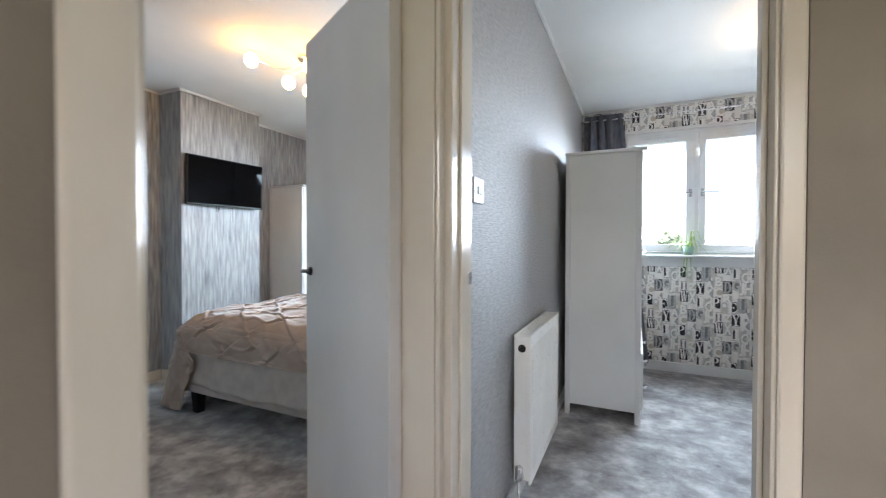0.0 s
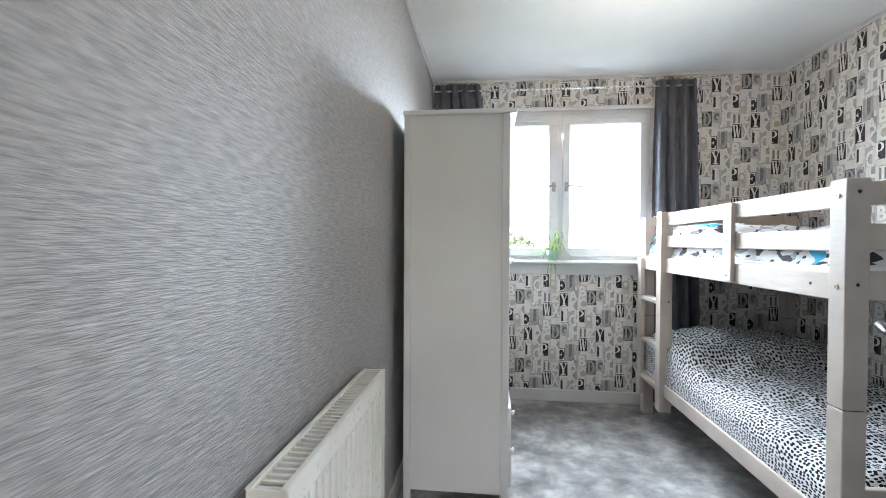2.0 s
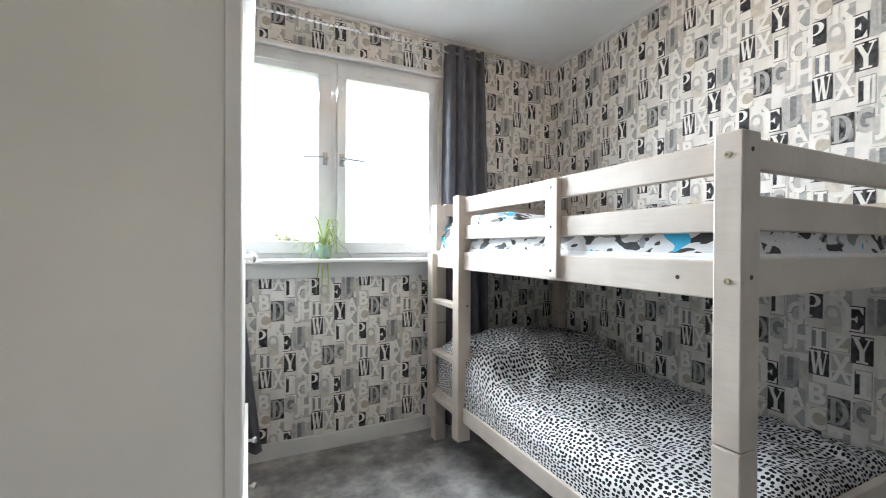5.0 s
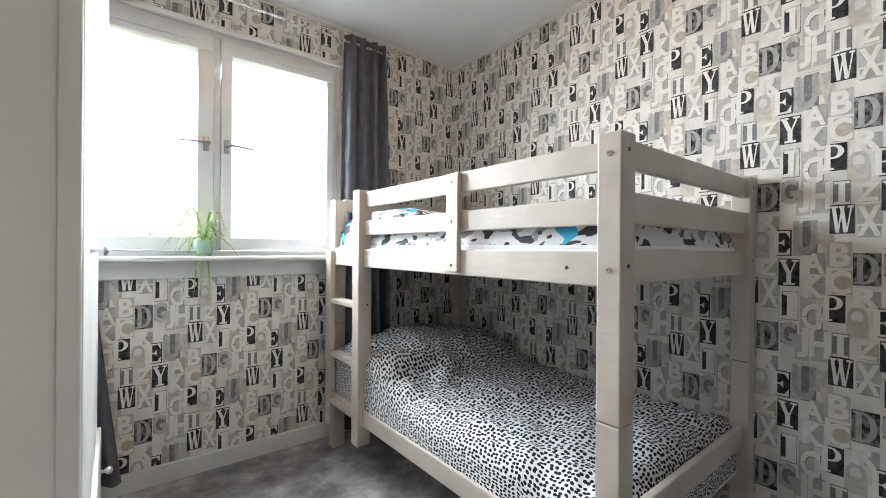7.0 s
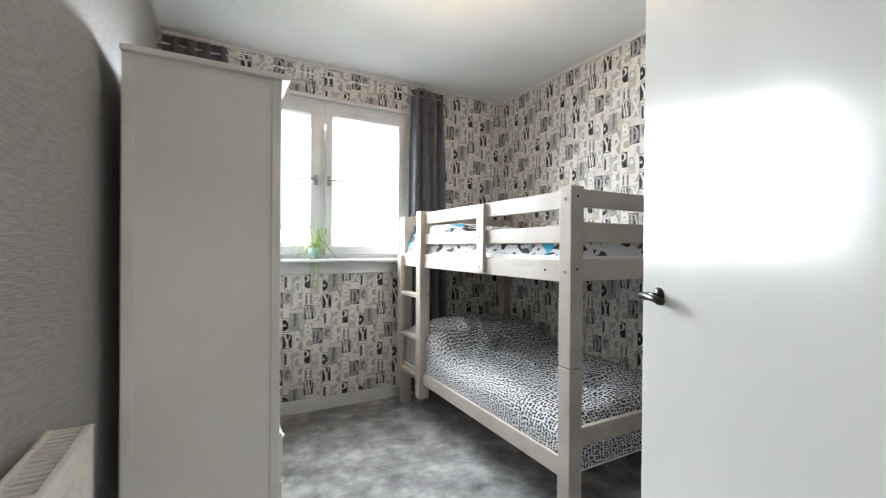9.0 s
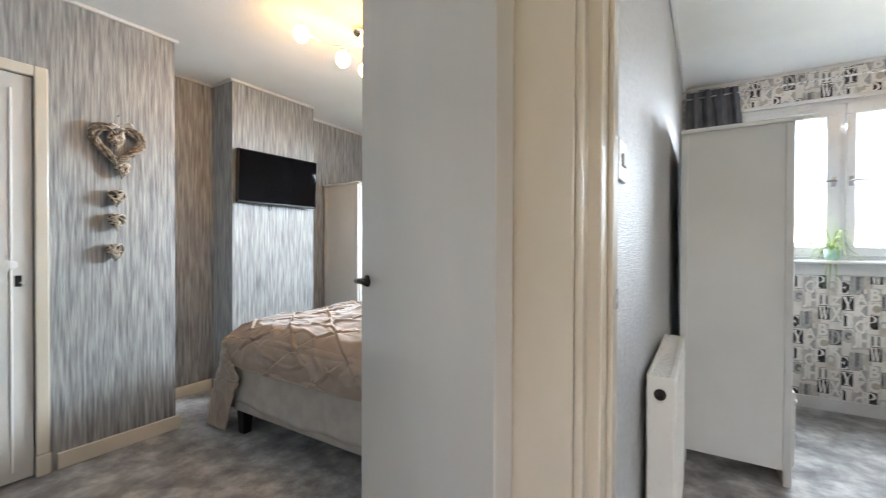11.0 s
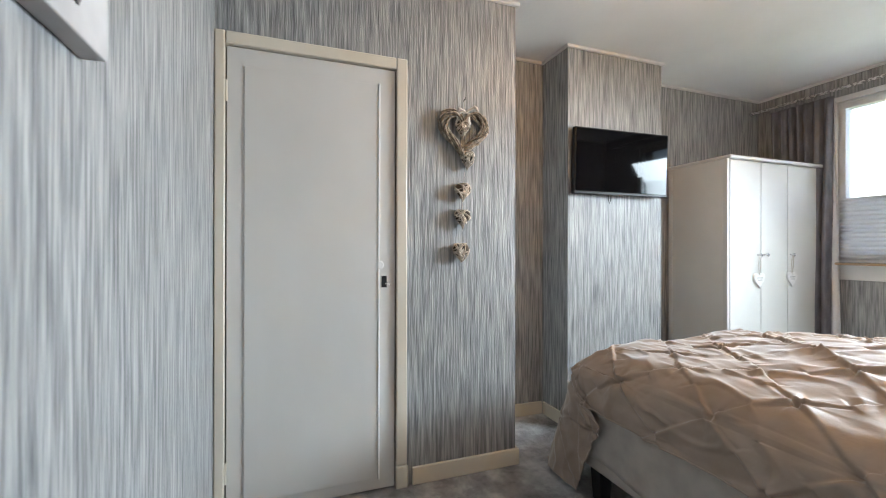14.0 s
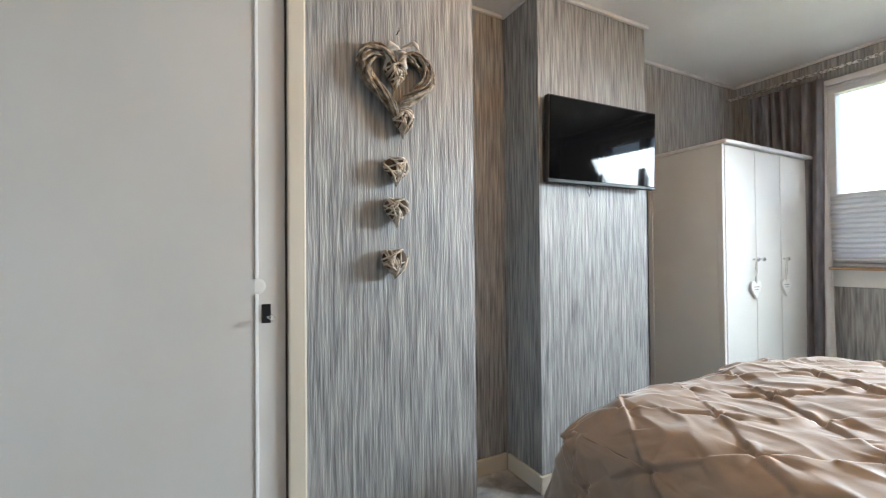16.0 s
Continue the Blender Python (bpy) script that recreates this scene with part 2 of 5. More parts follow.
def dotted(name, ground, ink, scale, size):
    """Cloth printed with small irregular dots."""
    m = material(name, ground, ground, (8, 8, 8), 0.8, 0, 0.2, (120, 120, 120))
    t = m.node_tree
    p = t.nodes["Principled BSDF"]
    p.inputs["Specular IOR Level"].default_value = 0.12
    uv = t.nodes.new("ShaderNodeUVMap")
    v = t.nodes.new("ShaderNodeTexVoronoi")
    v.voronoi_dimensions = '2D'
    v.inputs["Scale"].default_value, v.inputs["Randomness"].default_value = scale, 0.5
    st = t.nodes.new("ShaderNodeMath")
    st.operation = 'LESS_THAN'
    st.inputs[1].default_value = size
    mx = t.nodes.new("ShaderNodeMix")
    mx.data_type = 'RGBA'
    mx.inputs["A"].default_value, mx.inputs["B"].default_value = (*ground, 1), (*ink, 1)
    t.links.new(uv.outputs[0], v.inputs["Vector"]), t.links.new(v.outputs["Distance"], st.inputs[0])
    t.links.new(st.outputs[0], mx.inputs["Factor"]), t.links.new(mx.outputs["Result"], p.inputs["Base Color"])
    return m


DOTS = dotted("white_cloth_black_dots", (0.60, 0.60, 0.61), (0.012, 0.012, 0.014), 57.0, 0.365)


def blotched(name):
    """White cloth with black, grey and blue figures."""
    m = material(name, (0.60, 0.61, 0.63), (0.68, 0.68, 0.70), (8, 8, 8), 0.8, 0, 2.6, (17, 13, 17))
    t = m.node_tree
    p = t.nodes["Principled BSDF"]
    last = None
    uv = t.nodes.new("ShaderNodeUVMap")
    for colour, scale, cut, seed in (((0.26, 0.28, 0.30), 8.0, 0.57, 9.0), ((0.03, 0.03, 0.035), 10.0, 0.59, 3.0), ((0.03, 0.38, 0.62), 6.0, 0.66, 21.0)):
        mp = t.nodes.new("ShaderNodeMapping")
        mp.inputs["Location"].default_value = (seed, seed * 1.7, 0)
        n = t.nodes.new("ShaderNodeTexNoise")
        n.inputs["Scale"].default_value, n.inputs["Detail"].default_value, n.inputs["Distortion"].default_value = scale, 1.0, 1.2
        st = t.nodes.new("ShaderNodeMath")
        st.operation = 'GREATER_THAN'
        st.inputs[1].default_value = cut
        mx = t.nodes.new("ShaderNodeMix")
        mx.data_type = 'RGBA'
        mx.inputs["A"].default_value, mx.inputs["B"].default_value = (0.63, 0.64, 0.66, 1), (*colour, 1)
        t.links.new(uv.outputs[0], mp.inputs["Vector"]), t.links.new(mp.outputs[0], n.inputs["Vector"]), t.links.new(n.outputs["Fac"], st.inputs[0])
        t.links.new(st.outputs[0], mx.inputs["Factor"])
        if last:
            t.links.new(last.outputs["Result"], mx.inputs["A"])
        last = mx
    t.links.new(last.outputs["Result"], p.inputs["Base Color"])
    return m


FIGURED = blotched("white_cloth_with_figures")

# ---- mesh helpers ----


def box(bm, x0, x1, y0, y1, z0, z1, bev=0.0, seg=2):
    vs = [bm.verts.new((x, y, z)) for z in (z0, z1) for y in (y0, y1) for x in (x0, x1)]
    fs = [bm.faces.new([vs[i] for i in q]) for q in ((0, 2, 3, 1), (4, 5, 7, 6), (0, 1, 5, 4), (2, 6, 7, 3), (0, 4, 6, 2), (1, 3, 7, 5))]
    if bev:
        bmesh.ops.bevel(bm, geom=list({e for f in fs for e in f.edges}), offset=bev, segments=seg, affect='EDGES', profile=0.5)
    return bm


def tube(bm, pts, r, seg=8, r_end=None, cap=True):
    """A round bar swept along points."""
    pts = [Vector(p) for p in pts]
    rings = []
    up = Vector((0, 0, 1))
    for i, p in enumerate(pts):
        d = (pts[min(i + 1, len(pts) - 1)] - pts[max(i - 1, 0)]).normalized()
        a = d.cross(up if abs(d.z) < 0.95 else Vector((1, 0, 0))).normalized()
        b = d.cross(a)
        rr = r if r_end is None else r + (r_end - r) * i / (len(pts) - 1)
        rings.append([bm.verts.new(p + rr * (math.cos(k * 2 * math.pi / seg) * a + math.sin(k * 2 * math.pi / seg) * b)) for k in range(seg)])
    for q, w in zip(rings, rings[1:]):
        for k in range(seg):
            bm.faces.new((q[k], q[(k + 1) % seg], w[(k + 1) % seg], w[k]))
    if cap:
        bm.faces.new(rings[0]), bm.faces.new(rings[-1][::-1])
    return bm


def lathe(bm, profile, centre, seg=20, axis=Vector((0, 0, 1))):
    """A turned shape: (radius, height) pairs about an axis through centre."""
    q = Vector((0, 0, 1)).rotation_difference(axis)
    rings = [[bm.verts.new(Vector(centre) + q @ Vector((r * math.cos(k * 2 * math.pi / seg), r * math.sin(k * 2 * math.pi / seg), h))) for k in range(seg)] for r, h in profile]
    for a, b in zip(rings, rings[1:]):
        for k in range(seg):
            bm.faces.new((a[k], a[(k + 1) % seg], b[(k + 1) % seg], b[k]))
    bm.faces.new(rings[0][::-1]), bm.faces.new(rings[-1])
    return bm


def grid(bm, nu, nv, fn, uvfn=None):
    """A sheet of nu by nv quads, with fn(i / nu, j / nv) as its points."""
    vs = [[bm.verts.new(fn(i / nu, j / nv)) for j in range(nv + 1)] for i in range(nu + 1)]
    layer = bm.loops.layers.uv.verify() if uvfn else None
    for i in range(nu):
        for j in range(nv):
            f = bm.faces.new((vs[i][j], vs[i + 1][j], vs[i + 1][j + 1], vs[i][j + 1]))
            if layer:
                for l, (a, b) in zip(f.loops, ((i, j), (i + 1, j), (i + 1, j + 1), (i, j + 1))):
                    l[layer].uv = uvfn(a / nu, b / nv)
    return bm


def mesh_object(name, bm, mat, smooth=False):
    bmesh.ops.recalc_face_normals(bm, faces=bm.faces)
    me = bpy.data.meshes.new(name)
    bm.to_mesh(me)
    bm.free()
    for m in (mat if isinstance(mat, (list, tuple)) else [mat]):
        me.materials.append(m)
    if smooth:
        me.polygons.foreach_set("use_smooth", [True] * len(me.polygons))
    return new(name, me)


def thing(name, base, label, category, group="", turn=0.0):
    e = new(name)
    e.empty_display_size = 0.1
    e.matrix_basis = pose(*base, 0, 0, turn)
    return tagged(e, label, category, group)


def part(name, bm, mat, parent, label="", smooth=False, local=False):
    """One mesh under a thing or a part; its points are in the world unless local."""
    ob = mesh_object(name, bm, mat, smooth)
    ob.parent = parent
    if not local and parent.type == 'EMPTY':
        ob.matrix_parent_inverse = parent.matrix_basis.inverted()
    return tagged(ob, label)


def setting(name, bm, mat, label, smooth=False, category=""):
    return tagged(mesh_object(name, bm, mat, smooth), label, category or name.split("_")[0], kind="structure")


def B(*boxes, bev=0.0):
    bm = bmesh.new()
    for b in boxes:
        box(bm, *b, bev=bev)
    return bm


def hem(ob, mat, r, label, step=2):
    """A stitched roll along the free edge of a cloth, as a part of it."""
    bm = bmesh.new()
    bm.from_mesh(ob.data)
    free = {v for e in bm.edges if e.is_boundary for v in e.verts}
    pts, at = [], min(free, key=lambda v: (v.co.x, v.co.y))
    while at:
        pts.append(at)
        free.discard(at)
        at = next((o for o in (e.other_vert(at) for e in at.link_edges if e.is_boundary) if o in free), None)
    line = [v.co.copy() for v in pts[::step]]
    bm.free()
    return part("hem", tube(bmesh.new(), line + line[:1], r, 5), mat, ob, label, True)


# ---- structure ----
H = 2.465
BX0, BX1, BY0, BY1 = 1.683, 4.235, 3.60, 6.684      # bunk room
MX0, MX1, MY0, MY1 = -1.545, 1.56, 2.587, 6.79      # main bedroom

setting("floor", B((-1.75, 1.612, 2.46, 7.0, -0.12, 0), (1.613, 3.33, 0.9, 3.497, -0.12, 0), (1.613, 4.33, 3.498, 7.0, -0.12, 0)), CARPET, "grey cut-pile carpet with brushed lighter patches")
setting("ceiling", B((-1.75, 1.6125, 2.46, 7.0, H, H + 0.15), (1.6125, 3.33, 0.9, 3.4975, H, H + 0.15), (1.6125, 4.33, 3.4975, 7.0, H, H + 0.15)), CEILING_PAINT, "white painted ceiling")

# bunk room
setting("wall_partition_bunk", B((1.622, BX0, BY0, BY1, 0, H)), GREY_PAPER, "silver grey wall covered in fine ribbed paper")
WX0, WX1, WZ0, WZ1 = 2.07, 3.318, 1.075, 2.215
setting("wall_window_bunk", B((1.622, WX0, BY1, 7.0, 0, H), (WX1, 4.33, BY1, 7.0, 0, H), (WX0, WX1, BY1, 7.0, 0, WZ0), (WX0, WX1, BY1, 7.0, WZ1, H)), LETTER_BASE, "window wall papered with grey letters")
setting("wall_east_bunk", B((BX1, 4.33, 3.50, BY1, 0, H)), LETTER_BASE, "side wall papered with grey letters")
setting("wall_door_bunk", B((2.505, 4.235, 3.50, BY0, 0, H), (1.683, 2.505, 3.50, BY0, 2.04, H)), GREY_PAPER, "silver grey wall round the bunk room door")
# hall
setting("wall_hall_north", B((2.505, 3.25, 3.45, 3.497, 0, H), (1.663, 2.505, 3.45, 3.497, 2.04, H)), HALL_PAINT, "taupe painted hall wall")
setting("wall_hall_west", B((1.613, 1.66, 1.0, 2.615, 0, H), (1.613, 1.66, 2.615, 3.45, 2.04, H)), HALL_PAINT, "taupe painted hall wall beside the bedroom door")
setting("wall_hall_east", B((3.25, 3.33, 0.9, 3.497, 0, H)), HALL_PAINT, "taupe painted hall end wall")
setting("wall_hall_south", B((1.613, 2.30, 0.9, 1.0, 0, H), (3.10, 3.25, 0.9, 1.0, 0, H), (2.30, 3.10, 0.9, 1.0, 0, 1.03), (2.30, 3.10, 0.9, 1.0, 2.13, H)), HALL_PAINT, "taupe painted hall back wall")
# main bedroom
setting("wall_partition_bedroom", B((MX1, 1.618, 3.44, MY1, 0, H), (MX1, 1.61, MY0, 2.615, 0, H), (MX1, 1.61, 2.615, 3.44, 2.04, H)), STREAK_PAPER, "bedroom partition papered in silver streaks")
setting("wall_picture", B((-1.10, 1.61, 2.46, MY0, 0, H)), STREAK_PAPER, "wall papered in vertical silver streaks")
setting("wall_cupboard", B((-1.10, -0.997, MY0, 2.615, 0, H), (-1.10, -0.997, 3.385, 4.018, 0, H), (-1.10, -0.997, 2.615, 3.385, 2.035, H)), STREAK_PAPER, "cupboard wall papered in vertical silver streaks")
setting("wall_cupboard_back", B((-1.75, -1.652, 2.46, 4.018, 0, H), (-1.652, -1.102, 2.46, MY0, 0, H)), HALL_PAINT, "plain back of the built-in cupboard")
setting("wall_alcove_return", B((-1.65, -1.10, 3.92, 4.018, 0, H)), STREAK_PAPER, "short return wall of the alcove")
setting("wall_west_bedroom", B((-1.65, MX0, 4.018, MY1, 0, H)), STREAK_PAPER, "alcove wall papered in silver streaks")
setting("chimney_breast", B((MX0, -1.265, 4.556, 5.345, 0, H)), STREAK_PAPER, "projecting chimney breast papered in silver streaks", category="wall")
VX0, VX1, VZ0, VZ1 = -0.99, 0.88, 1.055, 2.27
setting("wall_window_bedroom", B((-1.65, VX0, MY1, 7.0, 0, H), (VX1, 1.618, MY1, 7.0, 0, H), (VX0, VX1, MY1, 7.0, 0, VZ0), (VX0, VX1, MY1, 7.0, VZ1, H)), STREAK_PAPER, "bedroom window wall papered in silver streaks")


def skirting(name, runs, mat, label, h=0.088, d=0.016):
    """Skirting boards with a rounded top edge; each run is a box in plan."""
    bm = bmesh.new()
    for x0, x1, y0, y1 in runs:
        box(bm, x0, x1, y0, y1, 0, h, bev=0.005)
    return setting(name, bm, mat, label, category="skirting")


skirting("baseboard_bunk", [(BX0, BX0 + 0.016, BY0 + 0.01, BY1), (BX0 + 0.018, BX1 - 0.018, BY1 - 0.016, BY1), (BX1 - 0.016, BX1, BY0, BY1), (2.56, BX1 - 0.018, BY0, BY0 + 0.016)], TRIM_WHITE, "white painted skirting board")
skirting("baseboard_bedroom", [(-0.997, -0.979, 3.445, 4.036), (-1.543, -0.999, 4.018, 4.036), (MX0, MX0 + 0.018, 4.038, 4.54), (MX0 + 0.02, -1.267, 4.538, 4.556), (-1.265, -1.247, 4.538, 5.345), (MX0 + 0.02, MX1, MY1 - 0.018, MY1), (-0.95, MX1 - 0.02, MY0, MY0 + 0.018), (MX1 - 0.018, MX1, 3.46, MY1 - 0.02)], GLOSS, "cream gloss skirting board", h=0.086)
skirting("baseboard_hall", [(1.66, 1.676, 1.0, 2.55), (2.57, 3.25, 3.434, 3.45)], GLOSS, "cream gloss skirting board in the hall")


def coving(name, runs, label):
    bm = bmesh.new()
    for x0, x1, y0, y1 in runs:
        box(bm, x0, x1, y0, y1, H - 0.020, H, bev=0.004)
    return setting(name, bm, TRIM_WHITE, label, category="trim")


coving("trim_bunk", [(BX0, BX0 + 0.018, BY0, BY1), (BX0 + 0.02, BX1 - 0.02, BY1 - 0.018, BY1), (BX1 - 0.018, BX1, BY0, BY1)], "thin white ceiling bead")
coving("trim_bedroom", [(-0.997, -0.979, MY0 + 0.02, 4.036), (-1.543, -0.999, 4.018, 4.036), (MX0, MX0 + 0.018, 4.038, 4.536), (MX0, -1.267, 4.538, 4.556), (-1.265, -1.247, 4.538, 5.363), (MX0, -1.267, 5.345, 5.363), (MX0, MX0 + 0.018, 5.365, MY1), (MX0 + 0.02, MX1 - 0.02, MY1 - 0.018, MY1), (-0.977, MX1, MY0, MY0 + 0.018), (MX1 - 0.018, MX1, MY0 + 0.02, MY1)], "thin white ceiling bead")

# ---- door frames and doors ----


def frame_parts(name, label, lining, stops, architrave):
    """A door frame: lining boards, stops and architraves, each board its own mesh."""
    e = thing(name, (lining[0][0], lining[0][2], 0), label, "door frame")
    e["kind"] = "structure"
    for kind, boxes, bev in (("lining", lining, 0.003), ("stop", stops, 0.003), ("architrave", architrave, 0.006)):
        for b in boxes:
            part(kind, box(bmesh.new(), *b, bev=bev), GLOSS, e)
    return e


# bedroom doorway, in the wall along y
fr = frame_parts("door_frame_1", "cream gloss frame of the bedroom doorway",
                 [(1.555, 1.664, 3.402, 3.438, 0, 2.04), (1.555, 1.664, 2.617, 2.642, 0, 2.04), (1.555, 1.664, 2.642, 3.402, 2.012, 2.038)],
                 [(1.60, 1.63, 2.642, 2.654, 0, 2.012)],
                 [(1.664, 1.678, 2.556, 2.630, 0, 2.09), (1.664, 1.678, 3.405, 3.443, 0, 2.09), (1.664, 1.678, 2.631, 3.404, 2.022, 2.09),
                  (1.535, 1.555, 3.398, 3.48, 0, 2.09), (1.541, 1.555, 2.589, 2.630, 0, 2.09), (1.541, 1.555, 2.631, 3.397, 2.022, 2.09)])
for z in (0.25, 1.72):
    part("hinge", tube(bmesh.new(), [(1.548, 3.397, z), (1.548, 3.397, z + 0.09)], 0.007, 8), GLOSS, fr)
# bunk room doorway, in the wall along x
fr = frame_parts("door_frame_2", "cream gloss frame of the bunk room doorway",
                 [(1.666, 1.699, 3.447, 3.606, 0, 2.04), (2.448, 2.503, 3.447, 3.606, 0, 2.04), (1.699, 2.448, 3.447, 3.606, 2.012, 2.038)],
                 [(1.699, 1.708, 3.50, 3.535, 0, 2.012), (2.436, 2.448, 3.50, 3.535, 0, 2.012)],
                 [(2.455, 2.500, 3.433, 3.447, 0, 2.09), (1.682, 2.454, 3.433, 3.447, 2.022, 2.09), (2.462, 2.53, 3.606, 3.620, 0, 2.09), (1.684, 2.461, 3.606, 3.620, 2.022, 2.09)])
part("strike_plate", box(bmesh.new(), 1.699, 1.7015, 3.572, 3.602, 1.050, 1.090, bev=0.001), CHROME, fr, "chrome strike plate")


def lever(parent, x, side, z, toward):
    """A lever handle on a round rose, on one face of a leaf that runs along local x."""
    rose = part("handle", lathe(bmesh.new(), [(0.018, 0), (0.018, 0.005), (0.015, 0.008), (0.009, 0.010)], (x, side * 0.020, z), 24, Vector((0, side, 0))), DARK_METAL, parent, "dark bronze lever handle", True, True)
    y = side * 0.020
    bm = bmesh.new()
    tube(bm, [(x, y, z), (x, y + side * 0.030, z)], 0.008, 12)
    tube(bm, [(x - toward * 0.010, y + side * 0.031, z), (x + toward * 0.020, y + side * 0.033, z + 0.002), (x + toward * 0.048, y + side * 0.033, z), (x + toward * 0.070, y + side * 0.029, z - 0.004)], 0.0080, 12, 0.006)
    part("lever", bm, DARK_METAL, rose, "", True, True)


def door_leaf(name, hinge, turn, width, height, label, inset=0.055):
    """A flush painted leaf, hinged at its local origin and running along local x."""
    e = thing(name, (hinge[0], hinge[1], 0.008), label, "door", turn=turn)
    e["kind"] = "structure"
    leaf = part("leaf", box(bmesh.new(), 0.0, width, -0.02, 0.02, 0, height, bev=0.003), DOOR_WHITE, e, "", False, True)
    for side in (-1, 1):
        lever(leaf, width - inset, side, 1.062, -1)
    part("latch_plate", box(bmesh.new(), width, width + 0.0015, -0.011, 0.011, 0.99, 1.12), CHROME, leaf, "chrome latch plate", False, True)
    return e


door_leaf("door_1", (1.556, 3.366), math.degrees(math.atan2(3.672 - 3.366, 0.947 - 1.556)), 0.656, 1.978, "white painted bedroom door standing wide open")
door_leaf("door_2", (2.484, 3.634), math.degrees(math.atan2(4.250 - 3.634, 2.852 - 2.484)), 0.717, 1.978, "white painted bunk room door standing open", 0.078)

# cupboard door
fr = frame_parts("door_frame_3", "cream gloss frame of the built-in cupboard",
                 [(-1.09, -0.993, 2.617, 2.628, 0, 2.03), (-1.09, -0.993, 3.365, 3.383, 0, 2.03), (-1.09, -0.993, 2.628, 3.365, 2.008, 2.03)], [],
                 [(-0.993, -0.975, 2.589, 2.630, 0, 2.062), (-0.993, -0.975, 3.363, 3.416, 0.11, 2.062), (-0.993, -0.970, 3.361, 3.420, 0, 0.108), (-0.993, -0.975, 2.631, 3.362, 2.008, 2.062)])
cup = thing("door_3", (-1.0, 2.63, 0), "closed white cupboard door with a beaded flush panel", "door")
cup["kind"] = "structure"
leaf = part("leaf", box(bmesh.new(), -1.028, -0.992, 2.634, 3.358, 0.012, 2.003, bev=0.002), DOOR_WHITE, cup)
panel = part("panel", B((-0.992, -0.987, 2.702, 3.276, 0.062, 1.925), bev=0.002), DOOR_WHITE, leaf, "slightly raised flush panel")
part("bead", B((-0.991, -0.983, 3.276, 3.285, 0.06, 1.05), (-0.991, -0.983, 3.276, 3.285, 1.095, 1.93), bev=0.001), BEAD_WHITE, leaf, "thin white bead")
for z0 in (0.16, 1.765):
    part("hinge", tube(bmesh.new(), [(-0.984, 2.632, z0), (-0.984, 2.632, z0 + 0.09)], 0.006, 8), GLOSS, leaf, "painted butt hinge")
part("lock_plate", box(bmesh.new(), -0.992, -0.989, 3.293, 3.318, 0.965, 1.02, bev=0.001), BLACK, leaf, "black lock plate")
part("key", tube(tube(bmesh.new(), [(-0.99, 3.308, 0.985), (-0.955, 3.308, 0.985)], 0.003, 8), [(-0.953, 3.308, 0.985), (-0.951, 3.318, 0.975), (-0.951, 3.326, 0.985), (-0.951, 3.318, 0.995), (-0.953, 3.308, 0.985)], 0.002, 6), CHROME, leaf, "small chrome key", True)
part("key_hole", lathe(bmesh.new(), [(0.006, 0), (0.006, 0.0015)], (-0.992, 3.298, 1.072), 12, Vector((1, 0, 0))), BLACK, leaf)
part("escutcheon_cut", lathe(bmesh.new(), [(0.022, 0), (0.022, 0.003), (0.016, 0.004)], (-0.9915, 3.283, 1.072), 20, Vector((1, 0, 0))), TRIM_WHITE, leaf)

# ---- windows ----


def bar(bm, x0, x1, z0, z1, y0, y1, w):
    """A rectangular frame of four mitred-looking bars."""
    box(bm, x0, x1, y0, y1, z0, z0 + w, bev=0.004), box(bm, x0, x1, y0, y1, z1 - w, z1, bev=0.004)
    box(bm, x0, x0 + w, y0 + 0.001, y1 - 0.001, z0 + w, z1 - w, bev=0.003), box(bm, x1 - w, x1, y0 + 0.001, y1 - 0.001, z0 + w, z1 - w, bev=0.003)
    return bm


w1 = thing("window_1", (2.69, 6.72, WZ0), "white double casement window, blown bright by daylight", "window")
w1["kind"] = "structure"
part("window_frame", bar(bmesh.new(), WX0, WX1, WZ0, WZ1, 6.690, 6.78, 0.030), UPVC, w1)
part("mullion", box(bmesh.new(), 2.650, 2.682, 6.694, 6.77, WZ0 + 0.03, WZ1 - 0.03, bev=0.004), UPVC, w1)
for x0, x1, gx0, gx1, hx, s in ((2.102, 2.649, 2.160, 2.578, 2.615, -1), (2.683, 3.287, 2.735, 3.245, 2.708, 1)):
    bm = bmesh.new()
    z0, z1, gz0, gz1 = WZ0 + 0.031, WZ1 - 0.031, 1.172, 2.105
    for b in ((x0, x1, 6.676, 6.75, z0, gz0), (x0, x1, 6.676, 6.75, gz1, z1), (x0, gx0, 6.677, 6.749, gz0, gz1), (gx1, x1, 6.677, 6.749, gz0, gz1)):
        box(bm, *b, bev=0.004)
    sash = part("sash", bm, UPVC, w1)
    pane = part("pane", box(bmesh.new(), gx0, gx1, 6.712, 6.716, gz0, gz1), GLASS, sash)
    pane.visible_shadow = False
    vent = part("trickle_vent", box(bmesh.new(), (x0 + x1) / 2 - 0.16, (x0 + x1) / 2 + 0.16, 6.664, 6.676, 2.135, 2.152, bev=0.003), UPVC, sash)
    bm = bmesh.new()
    box(bm, hx - 0.013, hx + 0.013, 6.664, 6.676, 1.60, 1.67, bev=0.003)
    tube(bm, [(hx, 6.670, 1.635), (hx, 6.640, 1.635)], 0.010, 10)
    tube(bm, [(hx - s * 0.012, 6.636, 1.635), (hx + s * 0.03, 6.630, 1.637), (hx + s * 0.125, 6.632, 1.630)], 0.008, 10, 0.005)
    part("handle", bm, STEEL, sash, "brushed steel lever handle", True)
